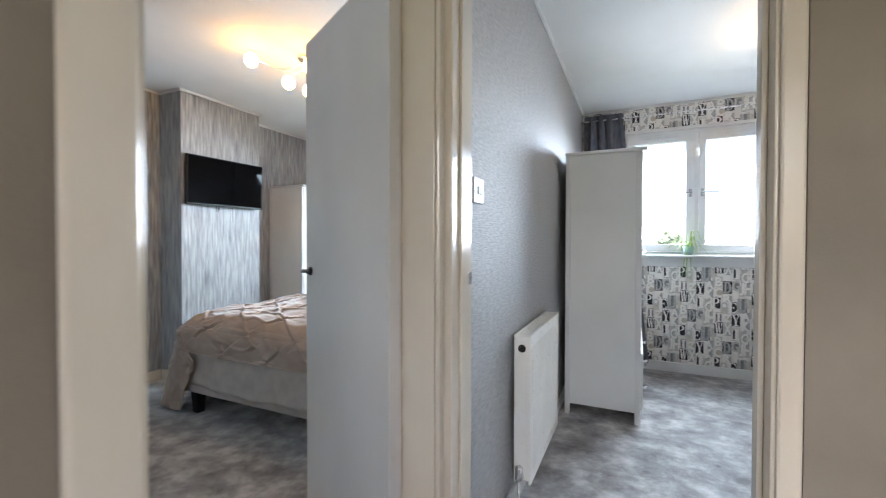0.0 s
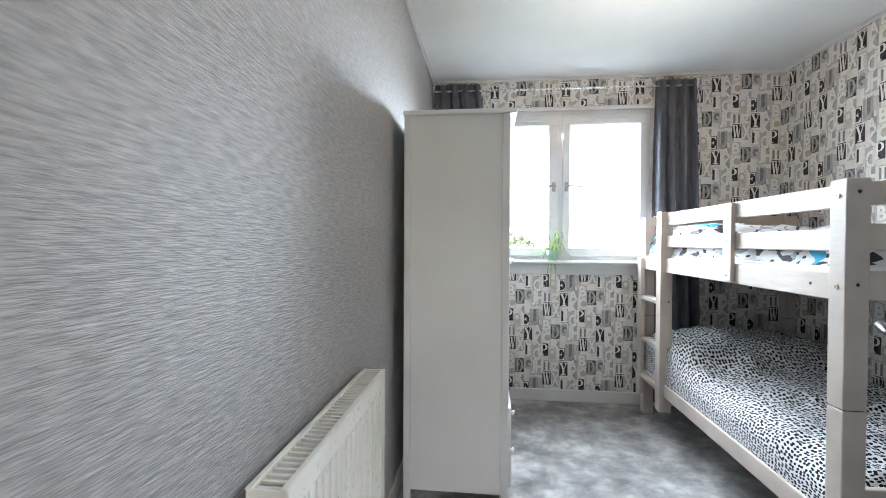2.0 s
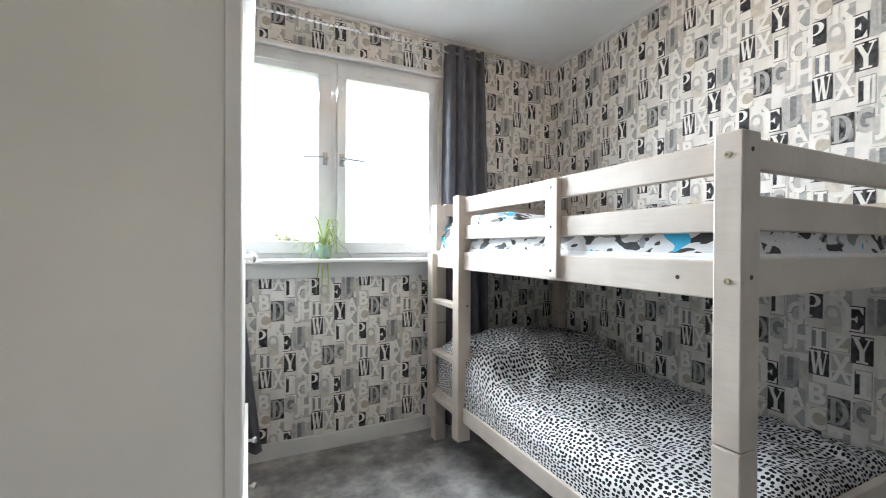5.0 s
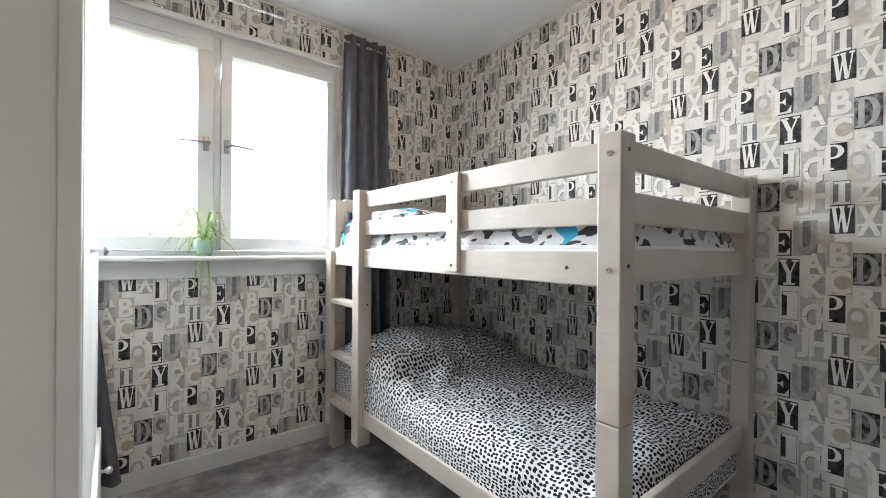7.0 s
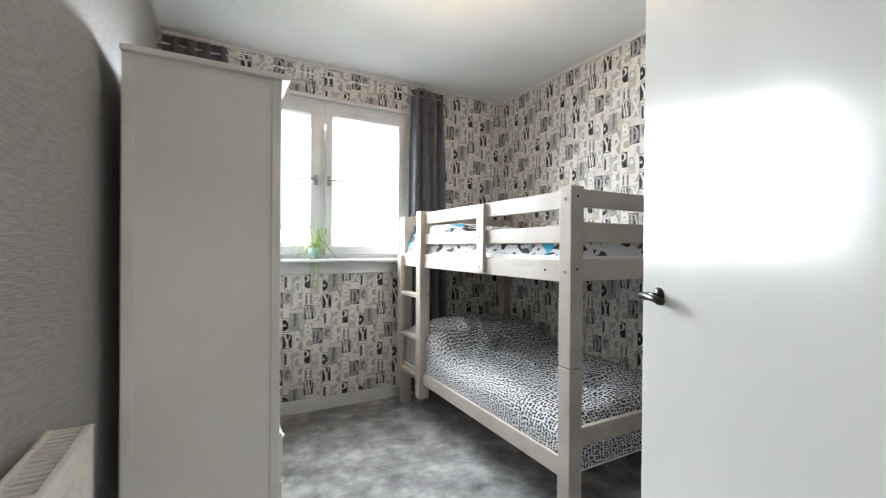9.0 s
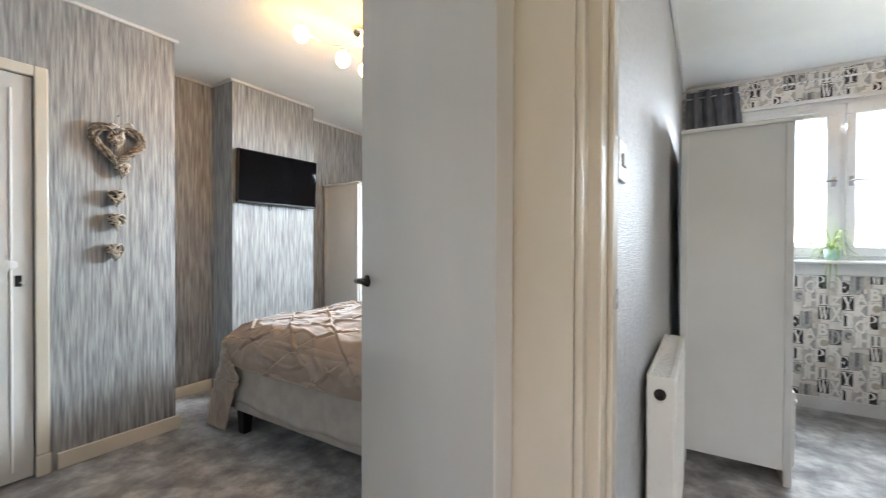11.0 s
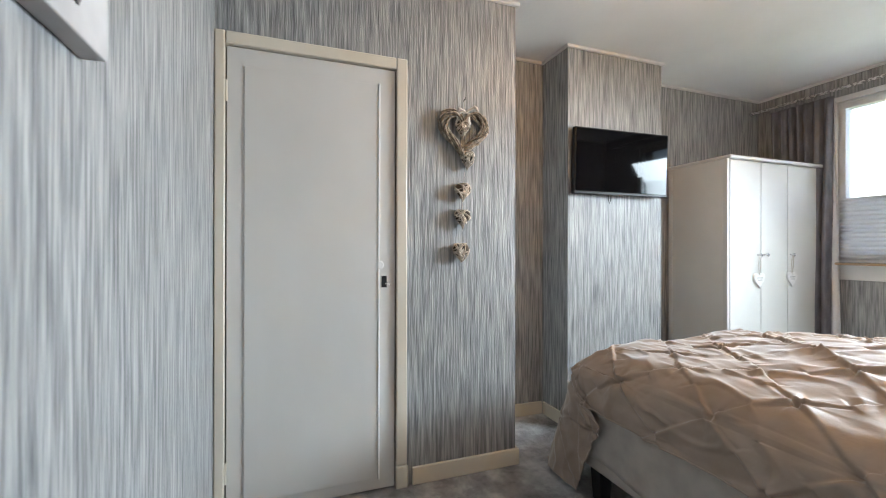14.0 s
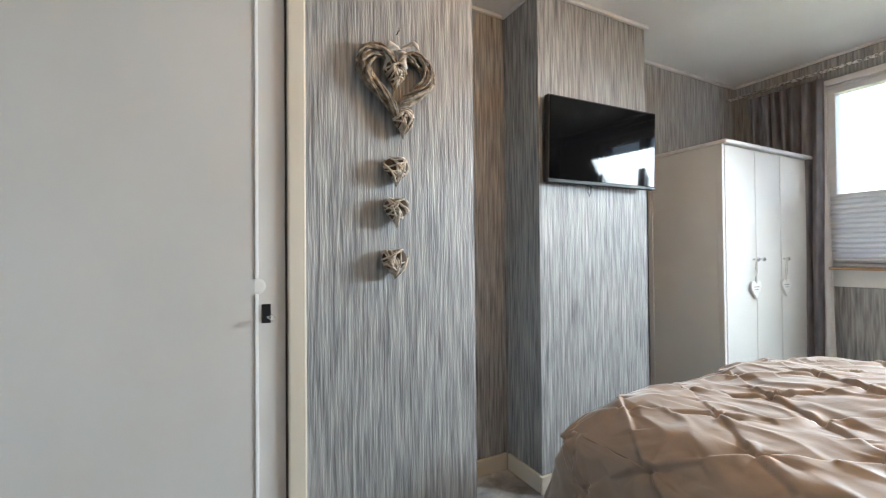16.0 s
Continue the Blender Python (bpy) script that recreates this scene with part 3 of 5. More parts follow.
part("window_sill", box(bmesh.new(), 2.04, 3.345, 6.545, 6.69, 1.055, 1.078, bev=0.008, seg=3), TRIM_WHITE, w1)
part("fascia_board", box(bmesh.new(), 2.05, 3.335, 6.660, 6.683, 0.970, 1.054, bev=0.004), TRIM_WHITE, w1)
part("head_trim", box(bmesh.new(), 2.05, 3.335, 6.655, 6.683, WZ1 - 0.004, WZ1 + 0.022, bev=0.004), TRIM_WHITE, w1)

w2 = thing("window_2", (0, 6.82, VZ0), "white framed bedroom window with a half-raised pleated blind", "window")
w2["kind"] = "structure"
part("window_frame", bar(bmesh.new(), VX0, VX1, VZ0, VZ1, 6.80, 6.90, 0.022), UPVC, w2)
for x0, x1 in ((-0.967, -0.335), (-0.330, 0.270), (0.275, 0.857)):
    sash = part("sash", bar(bmesh.new(), x0, x1, VZ0 + 0.023, VZ1 - 0.023, 6.795, 6.87, 0.040), UPVC, w2)
    pane = part("pane", box(bmesh.new(), x0 + 0.040, x1 - 0.040, 6.835, 6.839, VZ0 + 0.063, VZ1 - 0.063), GLASS, sash)
    pane.visible_shadow = False
bm = bmesh.new()
box(bm, -0.368, -0.345, 6.785, 6.795, 1.60, 1.66, bev=0.002)
tube(bm, [(-0.356, 6.79, 1.63), (-0.356, 6.765, 1.63), (-0.40, 6.76, 1.632), (-0.47, 6.76, 1.628)], 0.006, 8)
part("handle", bm, CHROME, w2, "chrome lever handle", True)
part("window_sill", box(bmesh.new(), -0.94, 0.91, 6.70, 6.798, 1.040, 1.052, bev=0.005), TRIM_WHITE, w2)
part("nosing", box(bmesh.new(), -0.94, 0.91, 6.682, 6.702, 1.036, 1.054, bev=0.006), OAK, w2, "oak sill nosing")
part("fascia_board", box(bmesh.new(), -1.00, 0.89, 6.768, 6.788, 0.925, 1.036, bev=0.004), TRIM_WHITE, w2)
part("head_trim", box(bmesh.new(), -1.02, 0.91, 6.76, 6.789, VZ1 - 0.01, VZ1 + 0.03, bev=0.004), TRIM_WHITE, w2)
bl = thing("pleated_blind", (0, 6.78, 1.1), "white pleated blind covering the lower half of the bedroom window", "blind")
bm = bmesh.new()
N = 26
grid(bm, 1, N, lambda u, v: (-0.955 + u * 1.80, 6.778 + (0.007 if round(v * N) % 2 else -0.007), 1.105 + v * 0.415))
part("pleats", bm, BLIND_CLOTH, bl)
part("top_rail", box(bmesh.new(), -0.96, 0.85, 6.768, 6.79, 1.52, 1.532, bev=0.003), UPVC, bl)
part("bottom_rail", box(bmesh.new(), -0.96, 0.85, 6.766, 6.79, 1.092, 1.106, bev=0.003), UPVC, bl)


# ---- distance outside ----
GRASS = material("far_grass", (0.08, 0.10, 0.05), (0.16, 0.18, 0.11), (0.2, 0.2, 0.2), 0.9)
ROOF = material("far_roof_tile", (0.30, 0.27, 0.25), (0.38, 0.34, 0.32), (2, 2, 2), 0.8)
HARL = material("far_render_wall", (0.50, 0.48, 0.45), (0.60, 0.58, 0.55), (1, 1, 1), 0.9)
# leaf green paled and greyed, so distance haze is in the colour
FOLIAGE = material("far_foliage", (0.10, 0.13, 0.09), (0.15, 0.18, 0.13), (2, 2, 2), 0.9)
bm = bmesh.new()
box(bm, -900, 900, -900, 1800, -3.4, -3.0)
setting("ground", bm, GRASS, "distant grassy ground outside the house")
rng = random.Random(5)
for i, (x, y, w) in enumerate(((-46, 60, 15), (-27, 66, 14), (-9, 62, 16), (11, 64, 21), (31, 60, 20), (52, 66, 14))):
    h = thing("house", (x, y, -3), "distant pale rendered house with a tiled roof", "house", "distant houses")
    part("wall", box(bmesh.new(), x - w / 2, x + w / 2, y, y + 8, -3, 1.6), HARL, h)
    bm = bmesh.new()
    v = [bm.verts.new(p) for p in ((x - w / 2 - .4, y - .4, 1.6), (x + w / 2 + .4, y - .4, 1.6), (x + w / 2 + .4, y + 8.4, 1.6), (x - w / 2 - .4, y + 8.4, 1.6), (x - w / 2 - .4, y + 4, 3.6), (x + w / 2 + .4, y + 4, 3.6))]
    for q in ((0, 1, 5, 4), (2, 3, 4, 5), (1, 2, 5), (3, 0, 4), (3, 2, 1, 0)):
        bm.faces.new([v[k] for k in q])
    part("roof", bm, ROOF, h)
for x, y, s in ((6.4, 60, 1.0), (-19, 52, 1.1), (-36, 47, 1.2)):
    tr = thing("tree", (x, y, -3), "distant leafy tree beyond the houses", "tree", "distant trees")
    part("trunk", tube(bmesh.new(), [(x, y, -3), (x + .1, y, -1.2), (x - .1, y, 0.8 * s)], 0.28, 8, 0.1), TWIG, tr)
    bm = bmesh.new()
    for k in range(900):
        d = Vector((rng.gauss(0, 1), rng.gauss(0, 1), rng.gauss(0, 0.8)))
        d = d.normalized() * rng.random() ** 0.4 * (1 + 0.3 * math.sin(5 * d.x))
        c = Vector((x, y, 1.0 * s)) + Vector((d.x * 1.9 * s, d.y * 1.6 * s, d.z * 1.5 * s))
        q = [c + Vector((rng.uniform(-.45, .45), rng.uniform(-.45, .45), rng.uniform(-.45, .45))) for _ in range(3)]
        bm.faces.new([bm.verts.new(p) for p in q])
    part("crown", bm, FOLIAGE, tr)

# ---- bunk room: things ----


def wardrobe(base, label, drawers):
    """A three-door wardrobe that faces +x; base is its near back corner. Returns the Empty."""
    bx, by, w, d, h = base[0], base[1], 1.0, 0.475, 1.80
    e = thing("wardrobe", (bx, by, 0), label, "wardrobe")
    X, Y = bx + d, by + w
    for y0, y1, o in ((by, by + 0.018, -1), (Y - 0.018, Y, 1)):
        bm = B((bx + 0.03, X - 0.03, y0 + 0.003, y1 - 0.003, 0.075, h - 0.022))
        side = part("side_panel", bm, WARDROBE_WHITE, e)
        for x0, x1 in ((bx, bx + 0.032), (X - 0.034, X)):
            part("stile", box(bmesh.new(), x0, x1, y0 - 0.004 * (o < 0), y1 + 0.004 * (o > 0), 0, h - 0.022, bev=0.003), WARDROBE_EDGE, side)
    part("back_panel", box(bmesh.new(), bx + 0.002, bx + 0.010, by + 0.02, Y - 0.02, 0.08, h - 0.03), WARDROBE_WHITE, e)
    part("cornice", box(bmesh.new(), bx - 0.004, X + 0.030, by - 0.016, Y + 0.016, h - 0.022, h, bev=0.006, seg=3), WARDROBE_EDGE, e)
    part("bottom_panel", box(bmesh.new(), bx + 0.034, X - 0.036, by + 0.02, Y - 0.02, 0.075, 0.095), WARDROBE_WHITE, e)
    part("plinth", box(bmesh.new(), X - 0.035, X - 0.02, by + 0.02, Y - 0.02, 0.0, 0.074), WARDROBE_WHITE, e)
    zd = 0.47 if drawers else 0.10
    cuts = (by + 0.020, by + 0.336, by + 0.628, Y - 0.020)
    knobs = (cuts[1] - 0.035, cuts[1] + 0.032, cuts[2] + 0.030)
    for y0, y1, ky in zip(cuts, cuts[1:], knobs):
        door = part("door", box(bmesh.new(), X - 0.016, X + 0.002, y0 + 0.002, y1 - 0.002, zd, h - 0.026, bev=0.002), WARDROBE_WHITE, e)
        part("knob", lathe(bmesh.new(), [(0.006, 0), (0.005, 0.012), (0.012, 0.020), (0.013, 0.028), (0.007, 0.033)], (X + 0.002, ky, 1.112), 16, Vector((1, 0, 0))), CHROME, door, "round chrome knob", True)
    if drawers:
        for z0, z1 in ((0.10, 0.275), (0.28, 0.462)):
            dr = part("drawer", box(bmesh.new(), X - 0.016, X + 0.014, by + 0.022, Y - 0.022, z0, z1, bev=0.003), WARDROBE_EDGE, e)
            for ky in (by + 0.2, Y - 0.2):
                part("knob", lathe(bmesh.new(), [(0.006, 0), (0.005, 0.012), (0.012, 0.020), (0.013, 0.028), (0.007, 0.033)], (X + 0.014, ky, (z0 + z1) / 2), 16, Vector((1, 0, 0))), CHROME, dr, "round chrome knob", True)
    return e


wardrobe((1.738, 5.302), "tall white three-door wardrobe standing against the ribbed grey wall", True)

# radiator
rad = thing("radiator", (1.73, 4.45, 0), "white enamelled panel radiator below the light switch", "radiator")
RX0, RX1, RY0, RY1, RZ0, RZ1 = 1.700, 1.777, 4.115, 4.803, 0.13, 0.782
bm = B((RX1 - 0.012, RX1, RY0 + 0.004, RY1 - 0.004, RZ0, RZ1 - 0.006), bev=0.004)
panel = part("front_panel", bm, RADIATOR_WHITE, rad)
for k in range(17):
    y = RY0 + 0.06 + k * (RY1 - RY0 - 0.12) / 16
    part("flute", box(bmesh.new(), RX1 - 0.001, RX1 + 0.0035, y - 0.011, y + 0.011, RZ0 + 0.05, RZ1 - 0.05, bev=0.003), RADIATOR_WHITE, panel)
part("back_panel", box(bmesh.new(), RX0, RX0 + 0.012, RY0 + 0.004, RY1 - 0.004, RZ0, RZ1 - 0.006, bev=0.004), RADIATOR_WHITE, rad)
for y0, y1 in ((RY0, RY0 + 0.006), (RY1 - 0.006, RY1)):
    part("side_cover", box(bmesh.new(), RX0 + 0.002, RX1 - 0.002, y0, y1, RZ0 + 0.02, RZ1 - 0.002, bev=0.002), RADIATOR_WHITE, rad)
bm = bmesh.new()
box(bm, RX0, RX0 + 0.012, RY0, RY1, RZ1 - 0.006, RZ1, bev=0.002), box(bm, RX1 - 0.014, RX1, RY0, RY1, RZ1 - 0.006, RZ1, bev=0.002)
for k in range(34):
    y = RY0 + 0.012 + k * (RY1 - RY0 - 0.03) / 33
    box(bm, RX0 + 0.012, RX1 - 0.014, y, y + 0.006, RZ1 - 0.012, RZ1 - 0.005)
part("top_grille", bm, RADIATOR_WHITE, rad)
part("air_plug", lathe(bmesh.new(), [(0.017, 0), (0.017, 0.004), (0.010, 0.005), (0.009, 0.001)], (1.737, RY0, 0.725), 18, Vector((0, -1, 0))), DARK_METAL, rad, "dark round plug")
bm = tube(bmesh.new(), [(1.737, RY0 - 0.001, 0.165), (1.737, RY0 - 0.05, 0.165)], 0.011, 12)
tube(bm, [(1.737, RY0 - 0.045, 0.165), (1.737, RY0 - 0.045, 0.002)], 0.0075, 10)
lathe(bm, [(0.016, 0), (0.018, 0.02), (0.017, 0.05), (0.012, 0.056)], (1.737, RY0 - 0.045, 0.175), 16)
part("valve", bm, CHROME, rad, "chrome valve and pipe", True)
for y in (4.25, 4.66):
    part("bracket", box(bmesh.new(), BX0, RX0 + 0.002, y, y + 0.03, 0.2, 0.7), RADIATOR_WHITE, rad)

# light switch
sw = thing("light_switch", (BX0, 3.715, 1.36), "white plastic light switch on the ribbed grey wall", "light switch")
plate = part("plate", box(bmesh.new(), BX0, BX0 + 0.012, 3.640, 3.732, 1.318, 1.405, bev=0.003), UPVC, sw)
for y in (3.669, 3.691):
    part("rocker", box(bmesh.new(), BX0 + 0.012, BX0 + 0.018, y, y + 0.014, 1.348, 1.376, bev=0.002), UPVC, plate)
for y in (3.652, 3.720):
    part("screw_cap", lathe(bmesh.new(), [(0.004, 0), (0.004, 0.001), (0.002, 0.0015)], (BX0 + 0.012, y, 1.3615), 10, Vector((1, 0, 0))), CHROME, plate)


def curtain(name, label, x0t, x1t, x0b, x1b, y, z0, z1, mat, folds, amp, seed):
    """A hanging curtain with soft folds, gathered at its head."""
    r = random.Random(seed)
    ph = [r.uniform(0, 6.28) for _ in range(4)]

    def at(u, v):
        x = (x0t + u * (x1t - x0t)) * v + (x0b + u * (x1b - x0b)) * (1 - v)
        s = math.sin(2 * math.pi * folds * u + ph[0] + 0.5 * math.sin(2.2 * v + ph[1]))
        s2 = math.sin(2 * math.pi * folds * 2.3 * u + ph[2] + 1.2 * v)
        return (x + 0.006 * math.sin(5 * v + 9 * u + ph[3]), y + amp * s * (0.75 + 0.25 * (1 - v)) + 0.25 * amp * s2, z0 + v * (z1 - z0) + 0.006 * s * (v > 0.98))
    ob = mesh_object(name, grid(bmesh.new(), int(folds * 14), 26, at), mat, True)
    so = ob.modifiers.new("cloth", 'SOLIDIFY')
    so.thickness = 0.003
    return tagged(ob, label, "curtain")


curtain("curtain", "grey cloth curtain drawn beside the bunk room window", 3.318, 3.575, 3.295, 3.640, 6.588, 0.05, 2.385, CURTAIN_GREY, 3.5, 0.034, 1)
curtain("curtain", "grey cloth curtain gathered behind the white wardrobe", 1.715, 2.045, 1.72, 2.29, 6.588, 0.10, 2.40, CURTAIN_GREY, 4, 0.026, 2)
rod = thing("curtain_rod", (2.67, 6.60, 2.35), "thin chrome curtain rod above the bunk room window", "curtain rod")
part("rod", tube(bmesh.new(), [(1.70, 6.588, 2.352), (3.66, 6.588, 2.340)], 0.007, 10), ROD_CHROME, rod, "", True)
for x in (1.70, 3.66):
    part("finial", lathe(bmesh.new(), [(0.007, 0), (0.013, 0.008), (0.013, 0.02), (0.006, 0.027)], (x, 6.588, 2.346), 14, Vector((1 if x > 2 else -1, 0, 0))), CHROME, rod, "", True)
for x in (2.10, 3.64):
    part("bracket", tube(bmesh.new(), [(x, 6.588, 2.342), (x, BY1, 2.342)], 0.006, 8), CHROME, rod)

# spider plant on the sill
pl = thing("spider_plant", (2.60, 6.60, 1.078), "small spider plant in a teal pot on the window sill", "plant")
pot = part("pot", lathe(bmesh.new(), [(0.030, 0), (0.040, 0.03), (0.045, 0.075), (0.041, 0.075), (0.038, 0.06)], (2.60, 6.605, 1.078), 22), POT, pl, "teal glass pot", True)
rng = random.Random(11)
for k in range(26):
    a = rng.uniform(0, 6.283)
    ln, up = rng.uniform(0.10, 0.21), rng.uniform(0.04, 0.21)
    if k < 3:
        a, ln, up = (4.5, 4.9, 4.2)[k], 0.10, 0.03
    bm, prev = bmesh.new(), None
    for i in range(9):
        s = i / 8
        drop = (0.29 if k < 3 else rng.uniform(0.10, 0.14)) * s * s
        c = Vector((2.60 + math.cos(a) * ln * s, 6.605 + math.sin(a) * ln * s * 0.55, 1.15 + up * math.sin(s * 2.2) - drop))
        w = 0.0050 * math.sin(math.pi * min(1, 0.12 + s * 0.88)) + 0.0008
        n = Vector((-math.sin(a), math.cos(a), 0)) * w
        cur = [bm.verts.new(c - n), bm.verts.new(c + Vector((0, 0, -0.003))), bm.verts.new(c + n)]
        if prev:
            bm.faces.new((prev[0], prev[1], cur[1], cur[0])), bm.faces.new((prev[1], prev[2], cur[2], cur[1]))
        prev = cur
    part("leaf", bm, LEAF, pl, "", True)

# ---- bunk bed ----
bunk = thing("bunk_bed", (3.7, 5.7, 0), "white-washed pine bunk bed with a side ladder", "bunk bed")
FX, KX, NY, EY = 3.195, 4.218, 4.823, 6.575


def post(x0, y0, x1, y1, z1, z0=0.0):
    p = part("post", box(bmesh.new(), x0, x1, y0, y1, 0.700, z1, bev=0.004), WASHED_PINE, bunk)
    part("lower_post", box(bmesh.new(), x0, x1, y0, y1, z0, 0.6975, bev=0.004), WASHED_PINE, p)
    part("dowel", box(bmesh.new(), x0 + 0.006, x1 - 0.006, y0 + 0.006, y1 - 0.006, 0.69, 0.71), BLACK, p)
    return p


P2 = post(FX, NY, FX + 0.068, NY + 0.064, 1.410)
P4 = post(KX - 0.068, NY, KX, NY + 0.064, 1.410)
post(KX - 0.068, EY - 0.064, KX, EY, 1.400)
post(FX + 0.030, EY - 0.068, FX + 0.098, EY - 0.004, 1.392)


def plank(name, x0, x1, y0, y1, z0, z1, parent=None):
    return part(name, box(bmesh.new(), x0, x1, y0, y1, z0, z1, bev=0.004), WASHED_PINE, parent or bunk)


# long side towards the room
for z0, z1 in ((1.322, 1.396), (1.186, 1.257)):
    plank("guard_rail", FX + 0.022, FX + 0.044, NY + 0.066, 6.138, z0, z1)
plank("side_rail", FX + 0.018, FX + 0.044, NY + 0.066, EY - 0.07, 1.030, 1.120)
plank("side_rail", FX + 0.018, FX + 0.044, NY + 0.066, EY - 0.07, 0.252, 0.330)
plank("guard_upright", FX + 0.000, FX + 0.020, 5.420, 5.485, 1.040, 1.392)
# back side
plank("guard_rail", KX - 0.04, KX - 0.018, NY + 0.066, EY - 0.066, 1.235, 1.305)
plank("side_rail", KX - 0.04, KX - 0.016, NY + 0.066, EY - 0.066, 1.030, 1.120)
plank("side_rail", KX - 0.04, KX - 0.016, NY + 0.066, EY - 0.066, 0.252, 0.330)
# ends
for y0 in (NY + 0.018, EY - 0.044):
    for z0, z1 in ((1.330, 1.402), (1.190, 1.272), (1.035, 1.124), (0.375, 0.452)):
        plank("end_rail", FX + 0.07 + (0.03 if y0 > 5 else 0), KX - 0.07, y0, y0 + 0.024, z0, z1)
# ladder
for y0, z1 in ((6.140, 1.406), (6.470, 1.108)):
    st = plank("ladder_stile", FX - 0.010, FX + 0.062 - (0.040 if y0 > 6.3 else 0), y0, y0 + 0.068, 0.155, z1)
    for z in (0.300, 0.555, 0.845):
        part("peg", lathe(bmesh.new(), [(0.0055, 0), (0.0055, 0.001)], (FX + 0.040 if y0 < 6.3 else FX, y0, z), 10, Vector((0, -1, 0))), DARK_METAL, st)
for z in (0.278, 0.532, 0.822):
    plank("rung", FX - 0.006, FX + 0.056, 6.208, 6.470, z, z + 0.026)
# bolts
for z in (1.358, 1.075):
    part("bolt", lathe(bmesh.new(), [(0.0075, 0), (0.0075, 0.003), (0.004, 0.003), (0.003, 0.001)], (FX, NY + 0.032, z), 14, Vector((-1, 0, 0))), BRASS, P2, "round brass bolt head")
    part("bolt_hole", lathe(bmesh.new(), [(0.0055, 0), (0.0055, 0.001)], (FX + 0.034, NY, z + 0.01), 12, Vector((0, -1, 0))), DARK_METAL, P2)
    part("bolt_hole", lathe(bmesh.new(), [(0.0055, 0), (0.0055, 0.001)], (KX - 0.034, NY, z + 0.01), 12, Vector((0, -1, 0))), DARK_METAL, P4)
for y, z in ((4.985, 1.075), (5.452, 1.36), (5.452, 1.22), (5.452, 1.065)):
    part("bolt_hole", lathe(bmesh.new(), [(0.0055, 0), (0.0055, 0.001)], (FX + (0.018 if y < 5.2 else 0.0), y, z), 12, Vector((-1, 0, 0))), DARK_METAL, bunk)
# slats under the mattresses
for zs in (1.050, 0.285):
    for k in range(11):
        y = NY + 0.10 + k * 0.155
        plank("slat", FX + 0.046, KX - 0.042, y, y + 0.07, zs, zs + 0.018)

MXa, MXb, MYa, MYb = FX + 0.050, KX - 0.046, NY + 0.048, EY - 0.05


def soft_box(bm, x0, x1, y0, y1, z0, top, r=0.05, nx=40, ny=70, uv=1.0, over=0.0):
    """A rounded quilt or mattress: a sheet whose rim turns down to z0; top(x, y) is its upper face."""
    def at(u, v):
        # rim folds down over the outermost tenth of the sheet
        def fold(s, a, b):
            k = 0.09
            if s < k:
                return a - over * (1 - s / k), (1 - s / k)
            if s > 1 - k:
                return b + over * (s - 1 + k) / k, (s - 1 + k) / k
            return a + (b - a) * (s - k) / (1 - 2 * k), 0.0
        x, dx = fold(u, x0, x1)
        y, dy = fold(v, y0, y1)
        d = min(1.0, (dx ** 3 + dy ** 3) ** (1 / 3))
        edge = min(x - x0, x1 - x, y - y0, y1 - y)
        z = top(x, y)
        soft = 0.0 if edge > r else r * (1 - math.sqrt(max(0.0, 1 - (1 - max(edge, 0) / r) ** 2)))
        du, dv = dx * (z - z0) * (-1 if u < 0.5 else 1), dy * (z - z0) * (-1 if v < 0.5 else 1)
        if min(x - x0, x1 - x) < min(y - y0, y1 - y):
            du += soft * 0.8 * (-1 if u < 0.5 else 1)
        else:
            dv += soft * 0.8 * (-1 if v < 0.5 else 1)
        side[(u, v)] = (du, dv)
        return (x, y, (z - soft * 0.8) * (1 - d) + z0 * d)
    side = {}
    grid(bm, nx, ny, at, lambda u, v: (lambda p: ((p[0] + side[(u, v)][0]) * uv, (p[1] + side[(u, v)][1]) * uv))(at(u, v)))
    return bm


def wrinkle(x, y, amp=0.012, f=5.0):
    p = Vector((x * f, y * f, 3.1))
    return amp * (noise.noise(p) + 0.5 * noise.noise(p * 2.3 + Vector((7, 1, 0)))) + amp * 0.6 * (1 - abs(noise.noise(Vector((x * f * 0.8 + y * 3, y * f * 0.7 - x * 2, 9)))) * 3)


# upper bed
tagged(mesh_object("mattress", box(bmesh.new(), MXa, MXb, MYa, MYb, 1.069, 1.150, bev=0.03, seg=3), BLIND), "thin white mattress on the upper bunk", "mattress")


def top_upper(x, y):
    pillow = 0.075 * math.exp(-((y - 6.22) / 0.26) ** 4) * math.exp(-((x - 3.7) / 0.42) ** 6)
    return 1.252 + pillow + wrinkle(x, y, 0.014, 6) + 0.015 * math.sin(3.0 * y)


ob = mesh_object("duvet", soft_box(bmesh.new(), MXa + 0.02, MXb - 0.02, MYa + 0.02, MYb - 0.02, 1.128, top_upper, 0.07, 50, 90, over=0.016), FIGURED, True)
tagged(ob, "white duvet with black, grey and blue figures on the upper bunk", "duvet")
hem(ob, BLIND, 0.0028, "stitched white hem")


bm = bmesh.new()
for sgn in (1, -1):
    grid(bm, 24, 18, lambda u, v: (3.30 + u * 0.62, 6.17 + v * 0.36, 1.225 + sgn * 0.075 * (math.sin(math.pi * u) * math.sin(math.pi * v)) ** 0.45 + 0.05 * v), lambda u, v: (u * 0.62, v * 0.36))
bmesh.ops.remove_doubles(bm, verts=bm.verts, dist=0.0005)
tagged(mesh_object("pillow", bm, FIGURED, True), "white figured pillow at the head of the upper bunk", "pillow")

